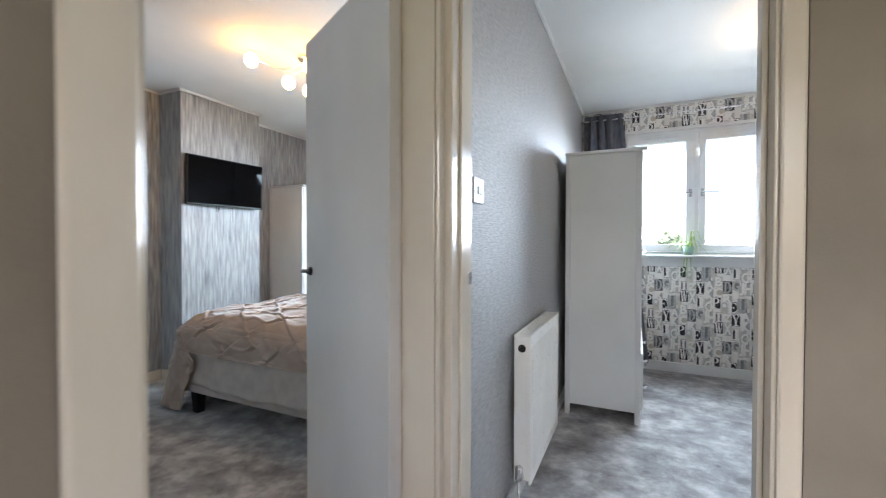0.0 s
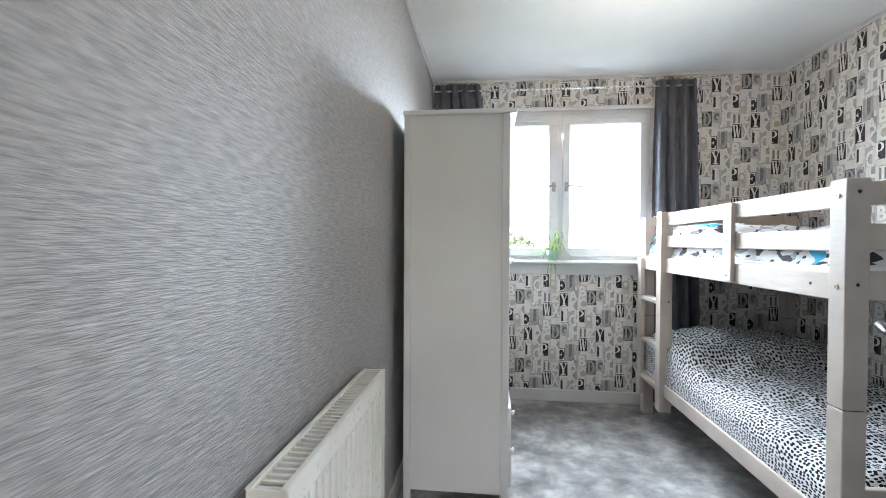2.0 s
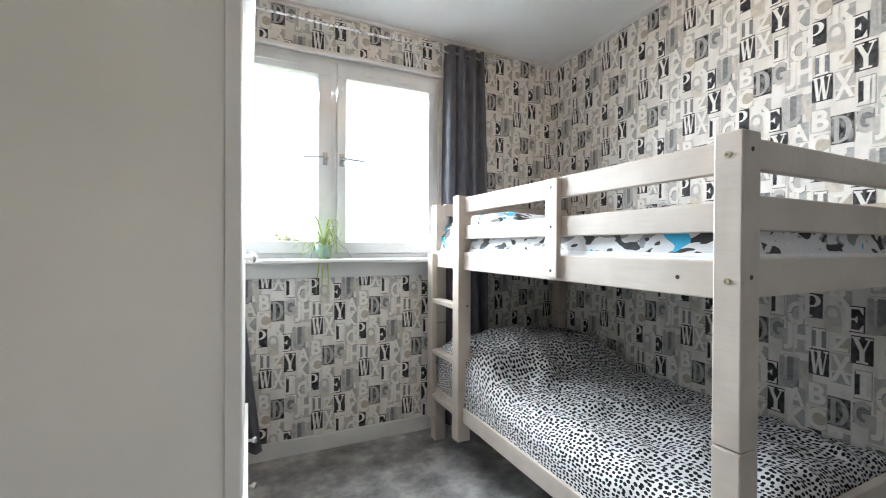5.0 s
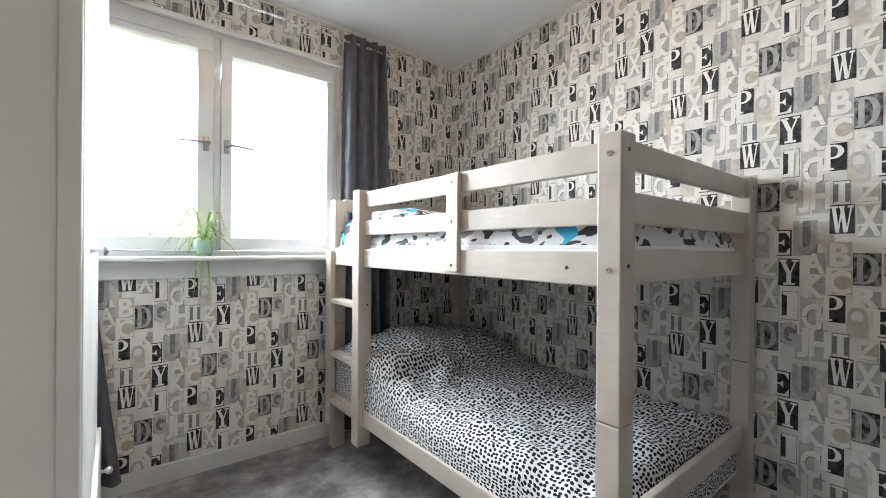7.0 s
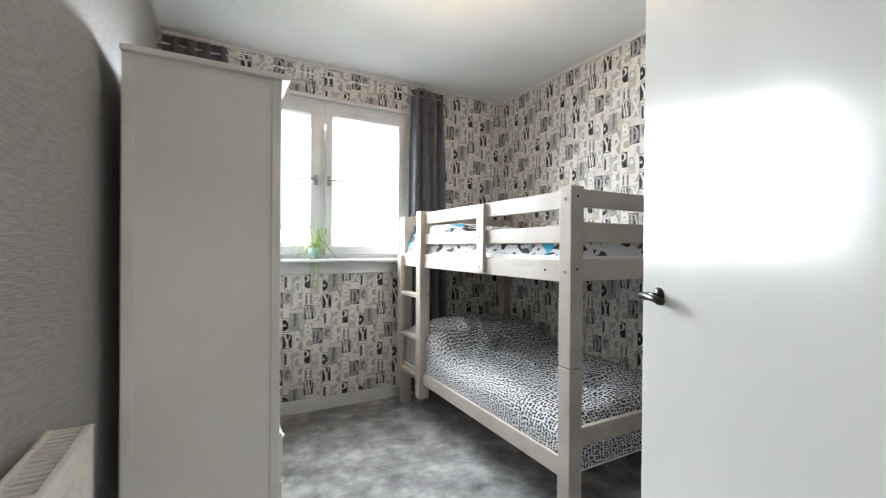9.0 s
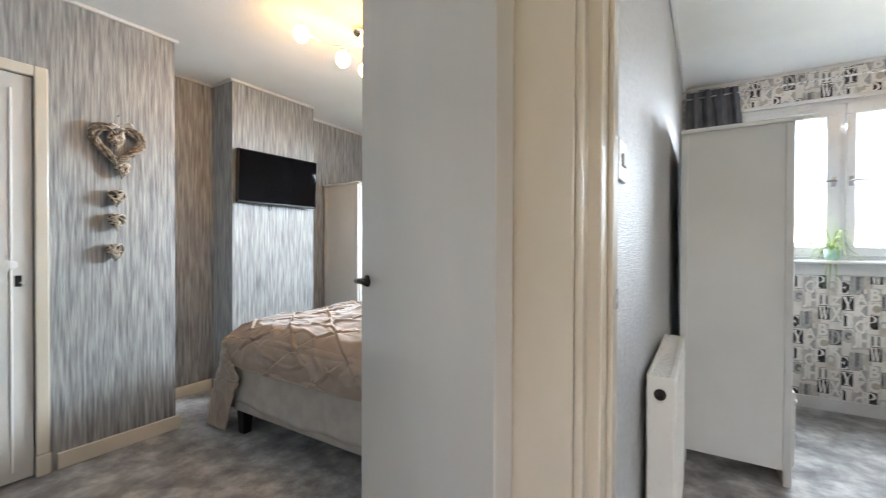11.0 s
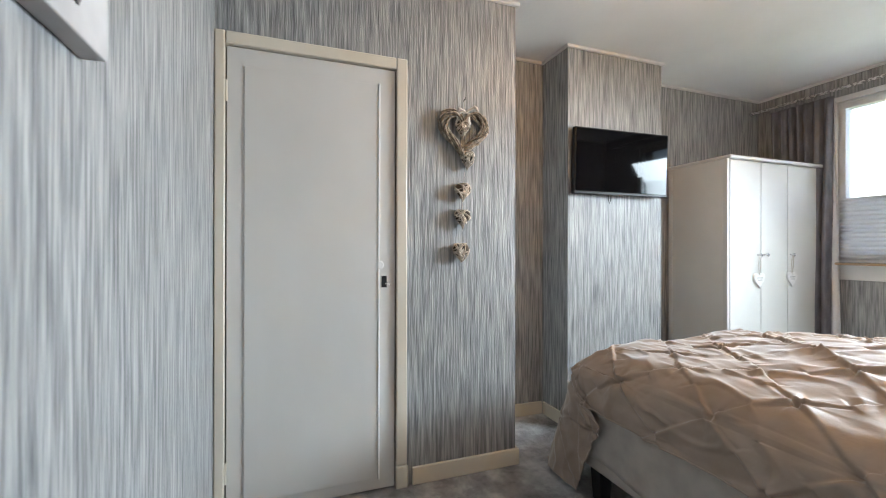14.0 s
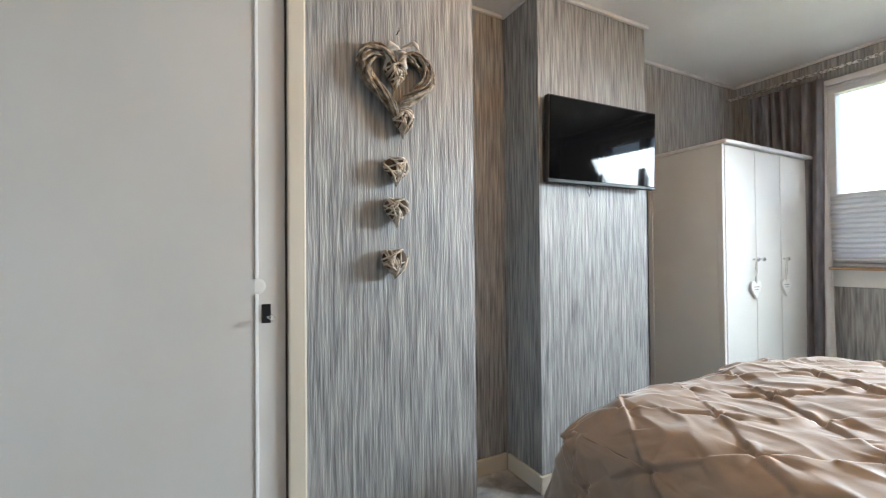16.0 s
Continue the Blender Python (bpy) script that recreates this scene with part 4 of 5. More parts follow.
# lower bed
tagged(mesh_object("mattress", box(bmesh.new(), MXa, MXb, MYa, MYb, 0.304, 0.405, bev=0.03, seg=3), BLIND), "white mattress on the lower bunk", "mattress")


def top_lower(x, y):
    pillow = 0.165 * math.exp(-((y - 6.28) / 0.32) ** 4) * (0.80 + 0.20 * math.sin(3.2 * (x - 3.1)))
    return 0.462 + pillow + wrinkle(x, y, 0.016, 5.0) + wrinkle(x + 2.0, y, 0.007, 13.0) + 0.014 * max(0.0, 1 - 6 * abs(noise.noise(Vector((x * 3.2 + y * 1.5, y * 2.2 - x * 1.4, 6.0))))) + 0.008 * max(0.0, 1 - 5 * abs(noise.noise(Vector((x * 7.5, y * 6.0, 2.0))))) + 0.02 * math.exp(-((x - 3.75) / 0.3) ** 2)


ob = mesh_object("duvet", soft_box(bmesh.new(), MXa - 0.015, MXb + 0.01, MYa, MYb, 0.270, top_lower, 0.10, 110, 190, over=0.010), DOTS, True)
tagged(ob, "white duvet with small black dots on the lower bunk", "duvet")
hem(ob, BLIND, 0.0028, "stitched white hem")


# ---- ceiling lights ----


def ceiling_light(base, bulbs, radius, label, shade, wave, cap):
    """A chrome ceiling light: plate, wavy arms and lit faceted glass shades."""
    e = thing("ceiling_light", (base[0], base[1], H), label, "ceiling light")
    part("plate", lathe(bmesh.new(), [(0.055, -0.022), (0.060, -0.012), (0.060, 0.0)], (base[0], base[1], H), 28), CHROME, e, "chrome ceiling plate", True)
    c = Vector((base[0], base[1], H - 0.03))
    for k, b in enumerate(bulbs):
        b = Vector(b)
        side = Vector((-(b - c).y, (b - c).x, 0)) * wave * (1 if k % 2 else -1)
        pts = [c + (b - c) * s + side * math.sin(math.pi * s) + Vector((0, 0, -0.02 * math.sin(2 * math.pi * s))) for s in (i / 12 for i in range(12))]
        pts.append(b + Vector((0, 0, radius * 0.8)))
        arm = part("arm", tube(bmesh.new(), pts, 0.004, 8), CHROME, e, "thin curved chrome arm", True)
        part("cap", lathe(bmesh.new(), [(cap * 0.92, 0), (cap, 0.006), (cap * 0.8, 0.012), (0.010, 0.022)], b + Vector((0, 0, radius * 0.80)), 18), CHROME, arm, "", True)
        bm = bmesh.new()
        bmesh.ops.create_icosphere(bm, subdivisions=2, radius=radius, matrix=Matrix.Translation(b) @ Matrix.Diagonal((0.92, 0.92, 1.05, 1)))
        part("shade", bm, shade, arm, "lit frosted glass shade")
    return e


ceiling_light((3.00, 5.24), [(2.87, 5.40, 2.375), (3.18, 5.26, 2.385), (2.93, 5.05, 2.37)], 0.042, "chrome ceiling light with three lit glass shades", BULB_GLASS_COOL, 0.25, 0.040)
ceiling_light((0.10, 4.56), [(-0.06, 4.24, 2.350), (0.067, 4.43, 2.252), (0.037, 4.65, 2.272), (0.115, 4.57, 2.400), (0.265, 4.58, 2.275), (0.36, 4.78, 2.35)], 0.047, "chrome ceiling light with lit glass ball shades", BULB_GLASS, 0.35, 0.020)

# ---- main bedroom: things ----
wb = wardrobe((-1.525, 5.712), "white three-door wardrobe with hearts hung on its knobs", False)
for ky, n in ((5.712 + 0.336 - 0.035, 0), (5.712 + 0.628 + 0.030, 1)):
    e = thing("hanging_heart", (-1.02, ky, 0.93), "white wooden heart hanging from a wardrobe knob", "ornament", "wardrobe hearts")
    pts = [(0.0034 * 16 * math.sin(t) ** 3, 0.0038 * (13 * math.cos(t) - 5 * math.cos(2 * t) - 2 * math.cos(3 * t) - math.cos(4 * t))) for t in (i * 2 * math.pi / 40 for i in range(40))]
    bm = bmesh.new()
    f = bm.faces.new([bm.verts.new((-1.044, ky + a, 0.938 + b)) for a, b in pts])
    g = bmesh.ops.extrude_face_region(bm, geom=[f])
    bmesh.ops.translate(bm, verts=[v for v in g["geom"] if isinstance(v, bmesh.types.BMVert)], vec=(0.012, 0, 0))
    heart = part("heart", bm, WHITE_WOOD, e)
    part("writing_bar", B((-1.0320, -1.0312, ky - 0.030, ky + 0.030, 0.945, 0.951), (-1.0320, -1.0312, ky - 0.022, ky + 0.022, 0.930, 0.935)), INK[2], heart, "faint grey writing")
    part("ribbon", tube(bmesh.new(), [(-1.030, ky - 0.004, 1.108), (-1.034, ky - 0.012, 1.04), (-1.038, ky, 0.965), (-1.034, ky + 0.012, 1.04), (-1.030, ky + 0.004, 1.108)], 0.0022, 6), RIBBON, e, "pale ribbon loop", True)

# television
tv = thing("television", (-1.23, 4.925, 1.5), "flat black wall-mounted television on the chimney breast", "television")
body = part("housing", box(bmesh.new(), -1.240, -1.205, 4.570, 5.312, 1.500, 1.924, bev=0.006), BLACK, tv)
part("screen", box(bmesh.new(), -1.205, -1.2025, 4.580, 5.302, 1.518, 1.915), SCREEN, body, "glossy dark screen")
part("lower_bezel", box(bmesh.new(), -1.205, -1.1985, 4.571, 5.311, 1.501, 1.515, bev=0.002), BLACK, body, "glossy lower bezel")
part("wall_bracket", box(bmesh.new(), -1.264, -1.240, 4.82, 5.03, 1.62, 1.82), DARK_METAL, tv)
tv.matrix_basis = pose(-1.23, 4.925, 1.505, 0, 2.0, -2.5)
part("cable", tube(bmesh.new(), [(-1.245, 4.86, 1.53), (-1.244, 4.862, 1.47), (-1.246, 4.872, 1.455), (-1.248, 4.885, 1.475), (-1.25, 4.89, 1.53)], 0.003, 6), BLACK, tv, "", True)

curtain("curtain", "mauve grey curtain drawn beside the bedroom window", -1.385, -0.955, -1.30, -0.975, 6.690, 0.05, 2.300, CURTAIN_MAUVE, 7, 0.030, 4)
curtain("curtain_lining", "white curtain lining hanging at the bedroom window", -0.970, -0.950, -0.985, -0.915, 6.728, 0.06, 2.26, LINING, 1, 0.010, 5)
rod = thing("curtain_rod", (0, 6.69, 2.34), "thin chrome curtain rod above the bedroom window", "curtain rod")
part("rod", tube(bmesh.new(), [(-1.50, 6.660, 2.330), (1.30, 6.660, 2.330)], 0.010, 10), ROD_CHROME, rod, "", True)
part("finial", lathe(bmesh.new(), [(0.008, 0), (0.016, 0.006), (0.018, 0.018), (0.010, 0.030)], (-1.50, 6.660, 2.330), 16, Vector((-1, 0, 0))), CHROME, rod, "", True)
for x in (-1.44, 1.24):
    part("bracket", tube(bmesh.new(), [(x, 6.660, 2.33), (x, MY1, 2.33)], 0.006, 8), CHROME, rod)

tagged(mesh_object("bowl", lathe(bmesh.new(), [(0.030, 0), (0.036, 0.012), (0.046, 0.036), (0.043, 0.036), (0.032, 0.012)], (-0.615, 6.735, 1.0525), 24), RED, True), "small red bowl on the bedroom window sill", "bowl")

# bed
bed = thing("double_bed", (0.4, 4.95, 0), "fabric covered double bed on black block legs", "bed")
BX_0, BX_1, BY_0, BY_1 = -0.63, 1.50, 4.175, 5.70
part("divan_base", box(bmesh.new(), BX_0, BX_1, BY_0, BY_1, 0.150, 0.36, bev=0.015, seg=3), VALANCE, bed, "pale taupe upholstered base")
part("mattress", box(bmesh.new(), BX_0 + 0.01, BX_1 - 0.01, BY_0 + 0.01, BY_1 - 0.01, 0.362, 0.585, bev=0.05, seg=4), BLIND, bed, "white mattress")


def drape(u, v):
    """The sheet hangs down the near side and turns round the foot corner."""
    r, run = 0.07, BX_1 - BX_0 - 0.02
    d = u * (run + 0.55) - 0.55
    low = 0.200 + 0.014 * math.sin(6 * d + 1.0) + 0.008 * math.sin(17 * d)
    out = 0.010 + 0.006 * (1 - v) + 0.007 * math.sin(13 * d + 3 * math.sin(3 * d)) * (1 - v)
    if d > r:
        x, y = BX_0 + d, BY_0 - out
    elif d > r - r * math.pi / 2:
        t = (r - d) / r
        x, y = BX_0 + r - (r + out) * math.sin(t), BY_0 + r - (r + out) * math.cos(t)
    else:
        x, y = BX_0 - out, BY_0 + r + (r - r * math.pi / 2 - d)
    return (x, y, low + v * (0.52 - low))


so = part("valance", grid(bmesh.new(), 170, 14, drape), VALANCE, bed, "plain sheet hanging over the side", True)
so.modifiers.new("cloth", 'SOLIDIFY').thickness = 0.003
for x in (BX_0 + 0.015, BX_1 - 0.10):
    for y in (BY_0 + 0.02, BY_1 - 0.095):
        bm = box(bmesh.new(), x, x + 0.07, y, y + 0.07, 0, 0.152, bev=0.004)
        for vtx in bm.verts:
            if vtx.co.z < 0.02:
                vtx.co.x += 0.008 * (x + 0.035 - vtx.co.x) / 0.035
                vtx.co.y += 0.008 * (y + 0.035 - vtx.co.y) / 0.035
        part("leg", bm, BLACK, bed, "black tapered block leg")

# comforter with pinched tucks
CU, CV = 2.02, 2.42          # spread across and along the bed
S = 0.306
PHASE = (-0.477, 0.312)


def arc(s, length, flat0, flat1, hang0, hang1, r):
    """Along a bed section: s metres from one hem; gives plan place and drop below the top."""
    a = hang0
    if s < a - r:
        return flat0 - r * 0.12, a - s
    if s < a + r:
        t = (s - a + r) / (2 * r) * math.pi / 2
        return flat0 + r * (1 - math.cos(t)) - r * 0.12 * math.cos(t), r * (1 - math.sin(t))
    e = length - hang1
    if s > e + r:
        return flat1 + r * 0.12, s - e
    if s > e - r:
        t = (e + r - s) / (2 * r) * math.pi / 2
        return flat1 - r * (1 - math.cos(t)) + r * 0.12 * math.cos(t), r * (1 - math.sin(t))
    return flat0 + r + (flat1 - flat0 - 2 * r) * (s - a - r) / (e - a - 2 * r), 0.0


def cover(u, v):
    su, sv = u * CU, v * CV
    y, du = arc(su, CU, BY_0 - 0.025, BY_1 + 0.025, 0.205, 0.205, 0.11)
    x, dv = arc(sv, CV, BX_0 - 0.075, BX_1 - 0.03, 0.60, 0.0, 0.12)
    if sv > CV - 0.15:
        x, dv = BX_1 - 0.03 - (CV - sv), 0.0
    e = min(1, max(0, (x - BX_0) / 0.85))
    crown = (0.040 + 0.095 * e * e * (3 - 2 * e)) * math.sin(math.pi * min(1, max(0, (y - BY_0) / (BY_1 - BY_0)))) ** 0.7
    # the cloth leans outwards over the foot, most at the corners, where a flap folds round the side
    d = (du ** 1.35 + dv ** 1.35) ** (1 / 1.35)
    z = max(0.030, 0.650 + crown - d)
    lean = 0.15 + 0.27 * math.exp(-max(0.0, min(su, CU - su) - 0.205) / 0.22)
    x += -lean * max(0.0, dv - 0.04) + 1.35 * du * min(1.0, dv / 0.10)
    return Vector((x, y, z + 0.012 * math.sin(9 * su + 5 * sv) * (d < 0.05)))


def tucked(u, v):
    p = cover(u, v)
    e = 0.004
    n = (cover(min(1, u + e), v) - cover(max(0, u - e), v)).cross(cover(u, min(1, v + e)) - cover(u, max(0, v - e)))
    n = n.normalized() if n.length > 1e-9 else Vector((0, 0, 1))
    if n.z < -0.01 or (n.z < 0.2 and n.y > 0 and p.y < 4.6):
        n = -n
    su, sv = u * CU, v * CV
    a, b = (su + sv) / S + PHASE[0], (su - sv) / S + PHASE[1]
    a += 0.07 * noise.noise(Vector((su * 3, sv * 3, 1)))
    b += 0.07 * noise.noise(Vector((su * 3, sv * 3, 8)))
    ia, ib = round(a), round(b)
    fa, fb = a - ia, b - ib
    rr, ang = math.hypot(fa, fb), math.atan2(fb, fa)
    knot = noise.noise(Vector((ia * 1.7, ib * 2.3, 5)))
    # cloth puffs between the knots and is drawn down to each of them
    sa, sb = math.sin(math.pi * a) ** 2, math.sin(math.pi * b) ** 2
    puff = 0.012 * (sa * sb + 1e-4) ** 0.25
    dip = -0.012 * math.exp(-(rr / 0.14) ** 2) - 0.008 * math.exp(-(rr / 0.05) ** 2)
    # sharp folds from knot to knot, wandering a little
    wa = fa + 0.05 * noise.noise(Vector((ia * 3.1, sv * 7, su * 7)))
    wb = fb + 0.05 * noise.noise(Vector((ib * 2.7, sv * 7 + 9, su * 7)))
    fold = 0.0
    for w, along, k in ((wa, sb, ia * 5 + ib), (wb, sa, ib * 7 - ia)):
        up = 0.5 + 0.5 * noise.noise(Vector((k * 0.77, 2.2, 0.4)))
        w = w if math.sin(k * 2.1) > 0 else -w
        lap = max(0.0, 1 - w / (0.16 + 0.10 * along)) ** 1.5 if w > 0 else max(0.0, 1 + w / 0.035)
        fold += 0.027 * (0.50 + 0.50 * (1 - along)) * (0.45 + 0.75 * up) * lap * min(1.0, rr / 0.07)
    # short creases fanning out of each knot
    turn = (ang / (2 * math.pi) * 7 + 3 * knot) % 1.0
    fan = (1 - turn) ** 1.5 if turn > 0.12 else turn / 0.12 * 0.82
    fan *= 0.017 * math.exp(-rr / 0.20) * (1 - math.exp(-(rr / 0.07) ** 2)) * (0.8 + knot)
    # light crumples all over
    q = Vector((su * 9 + 2 * sv, sv * 6 - su, 4))
    crumple = 0.006 * max(0.0, 1 - 4.5 * abs(noise.noise(q))) + 0.003 * noise.noise(q * 2.7)
    hang = min(1.0, max(0.0, (0.46 - p.z) / 0.2)) if p.x < BX_0 + 0.02 else 0.0
    return p + n * ((puff + fold + dip + fan) * (1 - 0.75 * hang) + crumple)


ob = mesh_object("comforter", grid(bmesh.new(), 430, 510, tucked), CHAMPAGNE, True)
tagged(ob, "champagne satin comforter with pinched diamond tucks on the bed", "comforter")
hem(ob, CHAMPAGNE, 0.0032, "rolled satin hem")

# canvas picture
pic = thing("canvas_picture", (0.32, MY0, 1.44), "stretched canvas print of a beaded heart on dark grey", "picture")
canvas = part("canvas", box(bmesh.new(), 0.165, 0.415, MY0, MY0 + 0.034, 1.437, 1.96, bev=0.003), CANVAS, pic)
bm = bmesh.new()
vs = []
for i in range(48):
    t = i * 2 * math.pi / 48
    hx = 0.125 * math.sin(t) * (1 + 0.22 * math.cos(t))
    hz = 0.255 * math.cos(t)
    vs.append(bm.verts.new((0.275 + 0.78 * hx + 0.014 * noise.noise(Vector((i * 0.6, 0, 0))), MY0 + 0.0362, 1.735 + min(hz, 0.16) + 0.018 * noise.noise(Vector((i * 0.7, 4, 0))))))
bm.faces.new(vs)
part("dark_print", bm, CANVAS_DARK, canvas, "smoky dark patch")
rng = random.Random(3)
bm = bmesh.new()
for k in range(90):
    t, q = rng.uniform(0, 6.283), rng.random() ** 0.5
    hx = 0.0048 * 16 * math.sin(t) ** 3 * q
    hz = 0.0088 * (13 * math.cos(t) - 5 * math.cos(2 * t) - 2 * math.cos(3 * t) - math.cos(4 * t)) * q
    c = Vector((0.280 + 0.9 * hx, MY0 + 0.0372, 1.690 + hz))
    ra, rb, an = rng.uniform(0.008, 0.014), rng.uniform(0.012, 0.02), rng.uniform(-0.4, 0.4)
    ring = [(c + Vector((ra * s * math.cos(w) + an * rb * s * math.sin(w), 0.0003 * k / 90, rb * s * math.sin(w)))) for s in (1, 0.62) for w in (i * 6.2832 / 14 for i in range(14))]
    vv = [bm.verts.new(p) for p in ring]
    for i in range(14):
        bm.faces.new((vv[i], vv[(i + 1) % 14], vv[14 + (i + 1) % 14], vv[14 + i]))
part("heart_print", bm, CANVAS_HEART, canvas, "pale beaded heart")

# twig heart garland
gar = thing("heart_garland", (-0.97, 3.705, 1.9), "woven twig heart with smaller hearts strung below it", "wall ornament")


def heart_at(t, w, h):
    return w / 32 * 16 * math.sin(t) ** 3, h / 29 * (13 * math.cos(t) - 5 * math.cos(2 * t) - 2 * math.cos(3 * t) - math.cos(4 * t))


def twig_ring(cy, cz, w, h, count, rad, thick, seed, mat):
    r = random.Random(seed)
    bm = bmesh.new()
    for k in range(count):
        t0, ln, ph = r.uniform(0, 6.283), r.uniform(1.2, 3.0), r.uniform(0, 6.283)
        off = r.uniform(0.2, 1.0) * thick
        pts = []
        for i in range(14):
            t = t0 + ln * i / 13
            a, b = heart_at(t, w + 2 * off * math.cos(ph + 2.2 * t) + r.uniform(-.010, .010), h + 2 * off * math.cos(ph + 2.2 * t) + r.uniform(-.010, .010))
            pts.append((-0.972 + 0.75 * off * math.sin(ph + 2.2 * t) * 1.0, cy + a, cz + b))
        tube(bm, pts, rad * r.uniform(0.7, 1.2), 5)
    return bm


part("twig_ring", twig_ring(3.706, 1.742, 0.225, 0.205, 60, 0.0047, 0.030, 1, TWIG), [TWIG], gar, "brown twisted twigs", True)["kind"] = "stuff"


def wicker_heart(cy, cz, w, h, seed, tilt=0.0):
    """A small stuffed heart wound with pale cane."""
    r = random.Random(seed)
    bm = bmesh.new()
    N, M = 28, 6
    rows = []
    for j in range(-M, M + 1):
        q = math.sqrt(max(0.0, 1 - (j / M) ** 2)) * 0.9 + 0.02
        rows.append([bm.verts.new((-0.972 + 0.020 * j / M, cy + heart_at(i * 2 * math.pi / N, w, h)[0] * q, cz + heart_at(i * 2 * math.pi / N, w, h)[1] * q)) for i in range(N)])
    for a, b in zip(rows, rows[1:]):
        for i in range(N):
            bm.faces.new((a[i], a[(i + 1) % N], b[(i + 1) % N], b[i]))
    bm.faces.new(rows[0][::-1]), bm.faces.new(rows[-1])
    core = part("small_heart", bm, TWIG_DARK, gar, "small woven cane heart", True)
    bm = bmesh.new()
    for k in range(28):
        t1 = r.uniform(0, 6.283)
        t2 = t1 + r.uniform(1.6, 4.2)
        p, q = heart_at(t1, w, h), heart_at(t2, w, h)
        bulge = 0.026
        pts = []
        for i in range(7):
            s = i / 6
            m = math.sin(math.pi * s)
            pts.append((-0.972 + (bulge * m if k % 3 else -bulge * m), cy + p[0] + (q[0] - p[0]) * s, cz + p[1] + (q[1] - p[1]) * s))
        tube(bm, pts, r.uniform(0.0026, 0.0038), 5)
    part("winding", bm, TWIG_PALE, core, "pale cane winding", True)["kind"] = "stuff"


wicker_heart(3.700, 1.762, 0.084, 0.098, 2)
wicker_heart(3.728, 1.605, 0.078, 0.098, 3)
wicker_heart(3.702, 1.440, 0.092, 0.092, 4)
wicker_heart(3.702, 1.306, 0.092, 0.096, 5)
wicker_heart(3.694, 1.138, 0.092, 0.096, 6)
part("string", tube(bmesh.new(), [(-0.975, 3.715, 1.905), (-0.972, 3.708, 1.83), (-0.972, 3.725, 1.62), (-0.972, 3.702, 1.45), (-0.972, 3.702, 1.3), (-0.972, 3.694, 1.14)], 0.0012, 5), RIBBON, gar, "thin string")
bm = bmesh.new()
for sgn, dy, dz, tw in ((-1, -0.060, -0.02, 1), (1, 0.080, 0.015, -1), (-1, -0.055, -0.075, 2), (1, 0.030, -0.065, -2)):
    pts = [(-0.955 + 0.008 * math.sin(3 * s + tw), 3.708 + dy * s + 0.012 * math.sin(5 * s) * sgn, 1.835 + dz * s + 0.02 * math.sin(math.pi * s)) for s in (i / 8 for i in range(9))]
    prev = None
    for i, p in enumerate(pts):
        w = 0.005 + 0.007 * i / 8
        n = Vector((0.004 * math.cos(i), -dz, dy)).normalized() * w
        cur = (bm.verts.new(Vector(p) - n), bm.verts.new(Vector(p) + n))
        if prev:
            bm.faces.new((prev[0], prev[1], cur[1], cur[0]))
        prev = cur
rb = part("bow", bm, RIBBON, gar, "sheer pale organza bow", True)
rb.modifiers.new("cloth", 'SOLIDIFY').thickness = 0.001
part("hook", tube(bmesh.new(), [(-0.997, 3.716, 1.905), (-0.972, 3.716, 1.908), (-0.970, 3.716, 1.915)], 0.0018, 6), DARK_METAL, gar)

# ---- printed letters of the bunk room paper ----
# letter, place and size in the repeat, ink of the letter, then inks of the blocks behind it with their stretch across and up the letter's cell
MOTIF = """W 0 0 .064 .100 4 0 0 1 0 1;X .066 -.008 .064 .112 5 7 .05 1 .4 1 2 .1 .95 0 .34;I .128 -.050 .052 .102 4 0 .06 .5 .1 .96
C .190 -.084 .060 .104 5 7 -.05 .7 -.1 1.2;P .246 -.047 .066 .096 4 0 .34 1 0 1;Q .308 -.076 .056 .092 7 8 0 1 -.2 .45;E .369 -.081 .064 .097 4 0 .30 1 0 1
U .438 -.062 .070 .138 2 7 0 .40 0 .9 1 .40 1 .03 .95;V .492 -.066 .050 .120 8 7 0 1 .35 1;Y .393 -.191 .062 .102 4 0 0 1 0 1;A .463 -.156 .066 .078 5 2 .35 1 0 1
K .463 -.240 .062 .088 5 2 .45 1 0 .95;I .266 -.174 .052 .086 5 1 .08 .95 0 1;Z .330 -.178 .058 .064 5 3 .3 1 0 .9;B -.004 -.124 .058 .090 5 7 -.1 1.02 0 1
C -.005 -.220 .064 .090 5 3 .2 1 .05 .95;D .062 -.172 .068 .110 2 6 0 1 0 1;G .123 -.156 .054 .104 7 1 .1 1 .15 .85;J .166 -.181 .036 .120 5 7 -.1 1 -.05 .75
H .211 -.179 .058 .104 5 2 .12 .9 .45 1 7 .12 .9 -.1 .45;R .062 -.268 .068 .076 5 2 .45 1 .1 .8"""
PERIOD, DROP = 0.536, 0.2655


def quad(x0, x1, y0, y1):
    return [(x0, y0), (x1, y0), (x1, y1), (x0, y1)]


def slant(x0, y0, x1, y1, w):
    return [(x0, y0), (x0 + w, y0), (x1 + w, y1), (x1, y1)]


def bowl(cx, cy, rx, ry, ix, iy, n=9):
    """The right half of a ring, thick at its middle."""
    pts = [(math.sin(k * math.pi / n), -math.cos(k * math.pi / n)) for k in range(n + 1)]
    return [[(cx + p[0] * rx, cy + p[1] * ry), (cx + q[0] * rx, cy + q[1] * ry), (cx + q[0] * ix, cy + q[1] * iy), (cx + p[0] * ix, cy + p[1] * iy)] for p, q in zip(pts, pts[1:])]


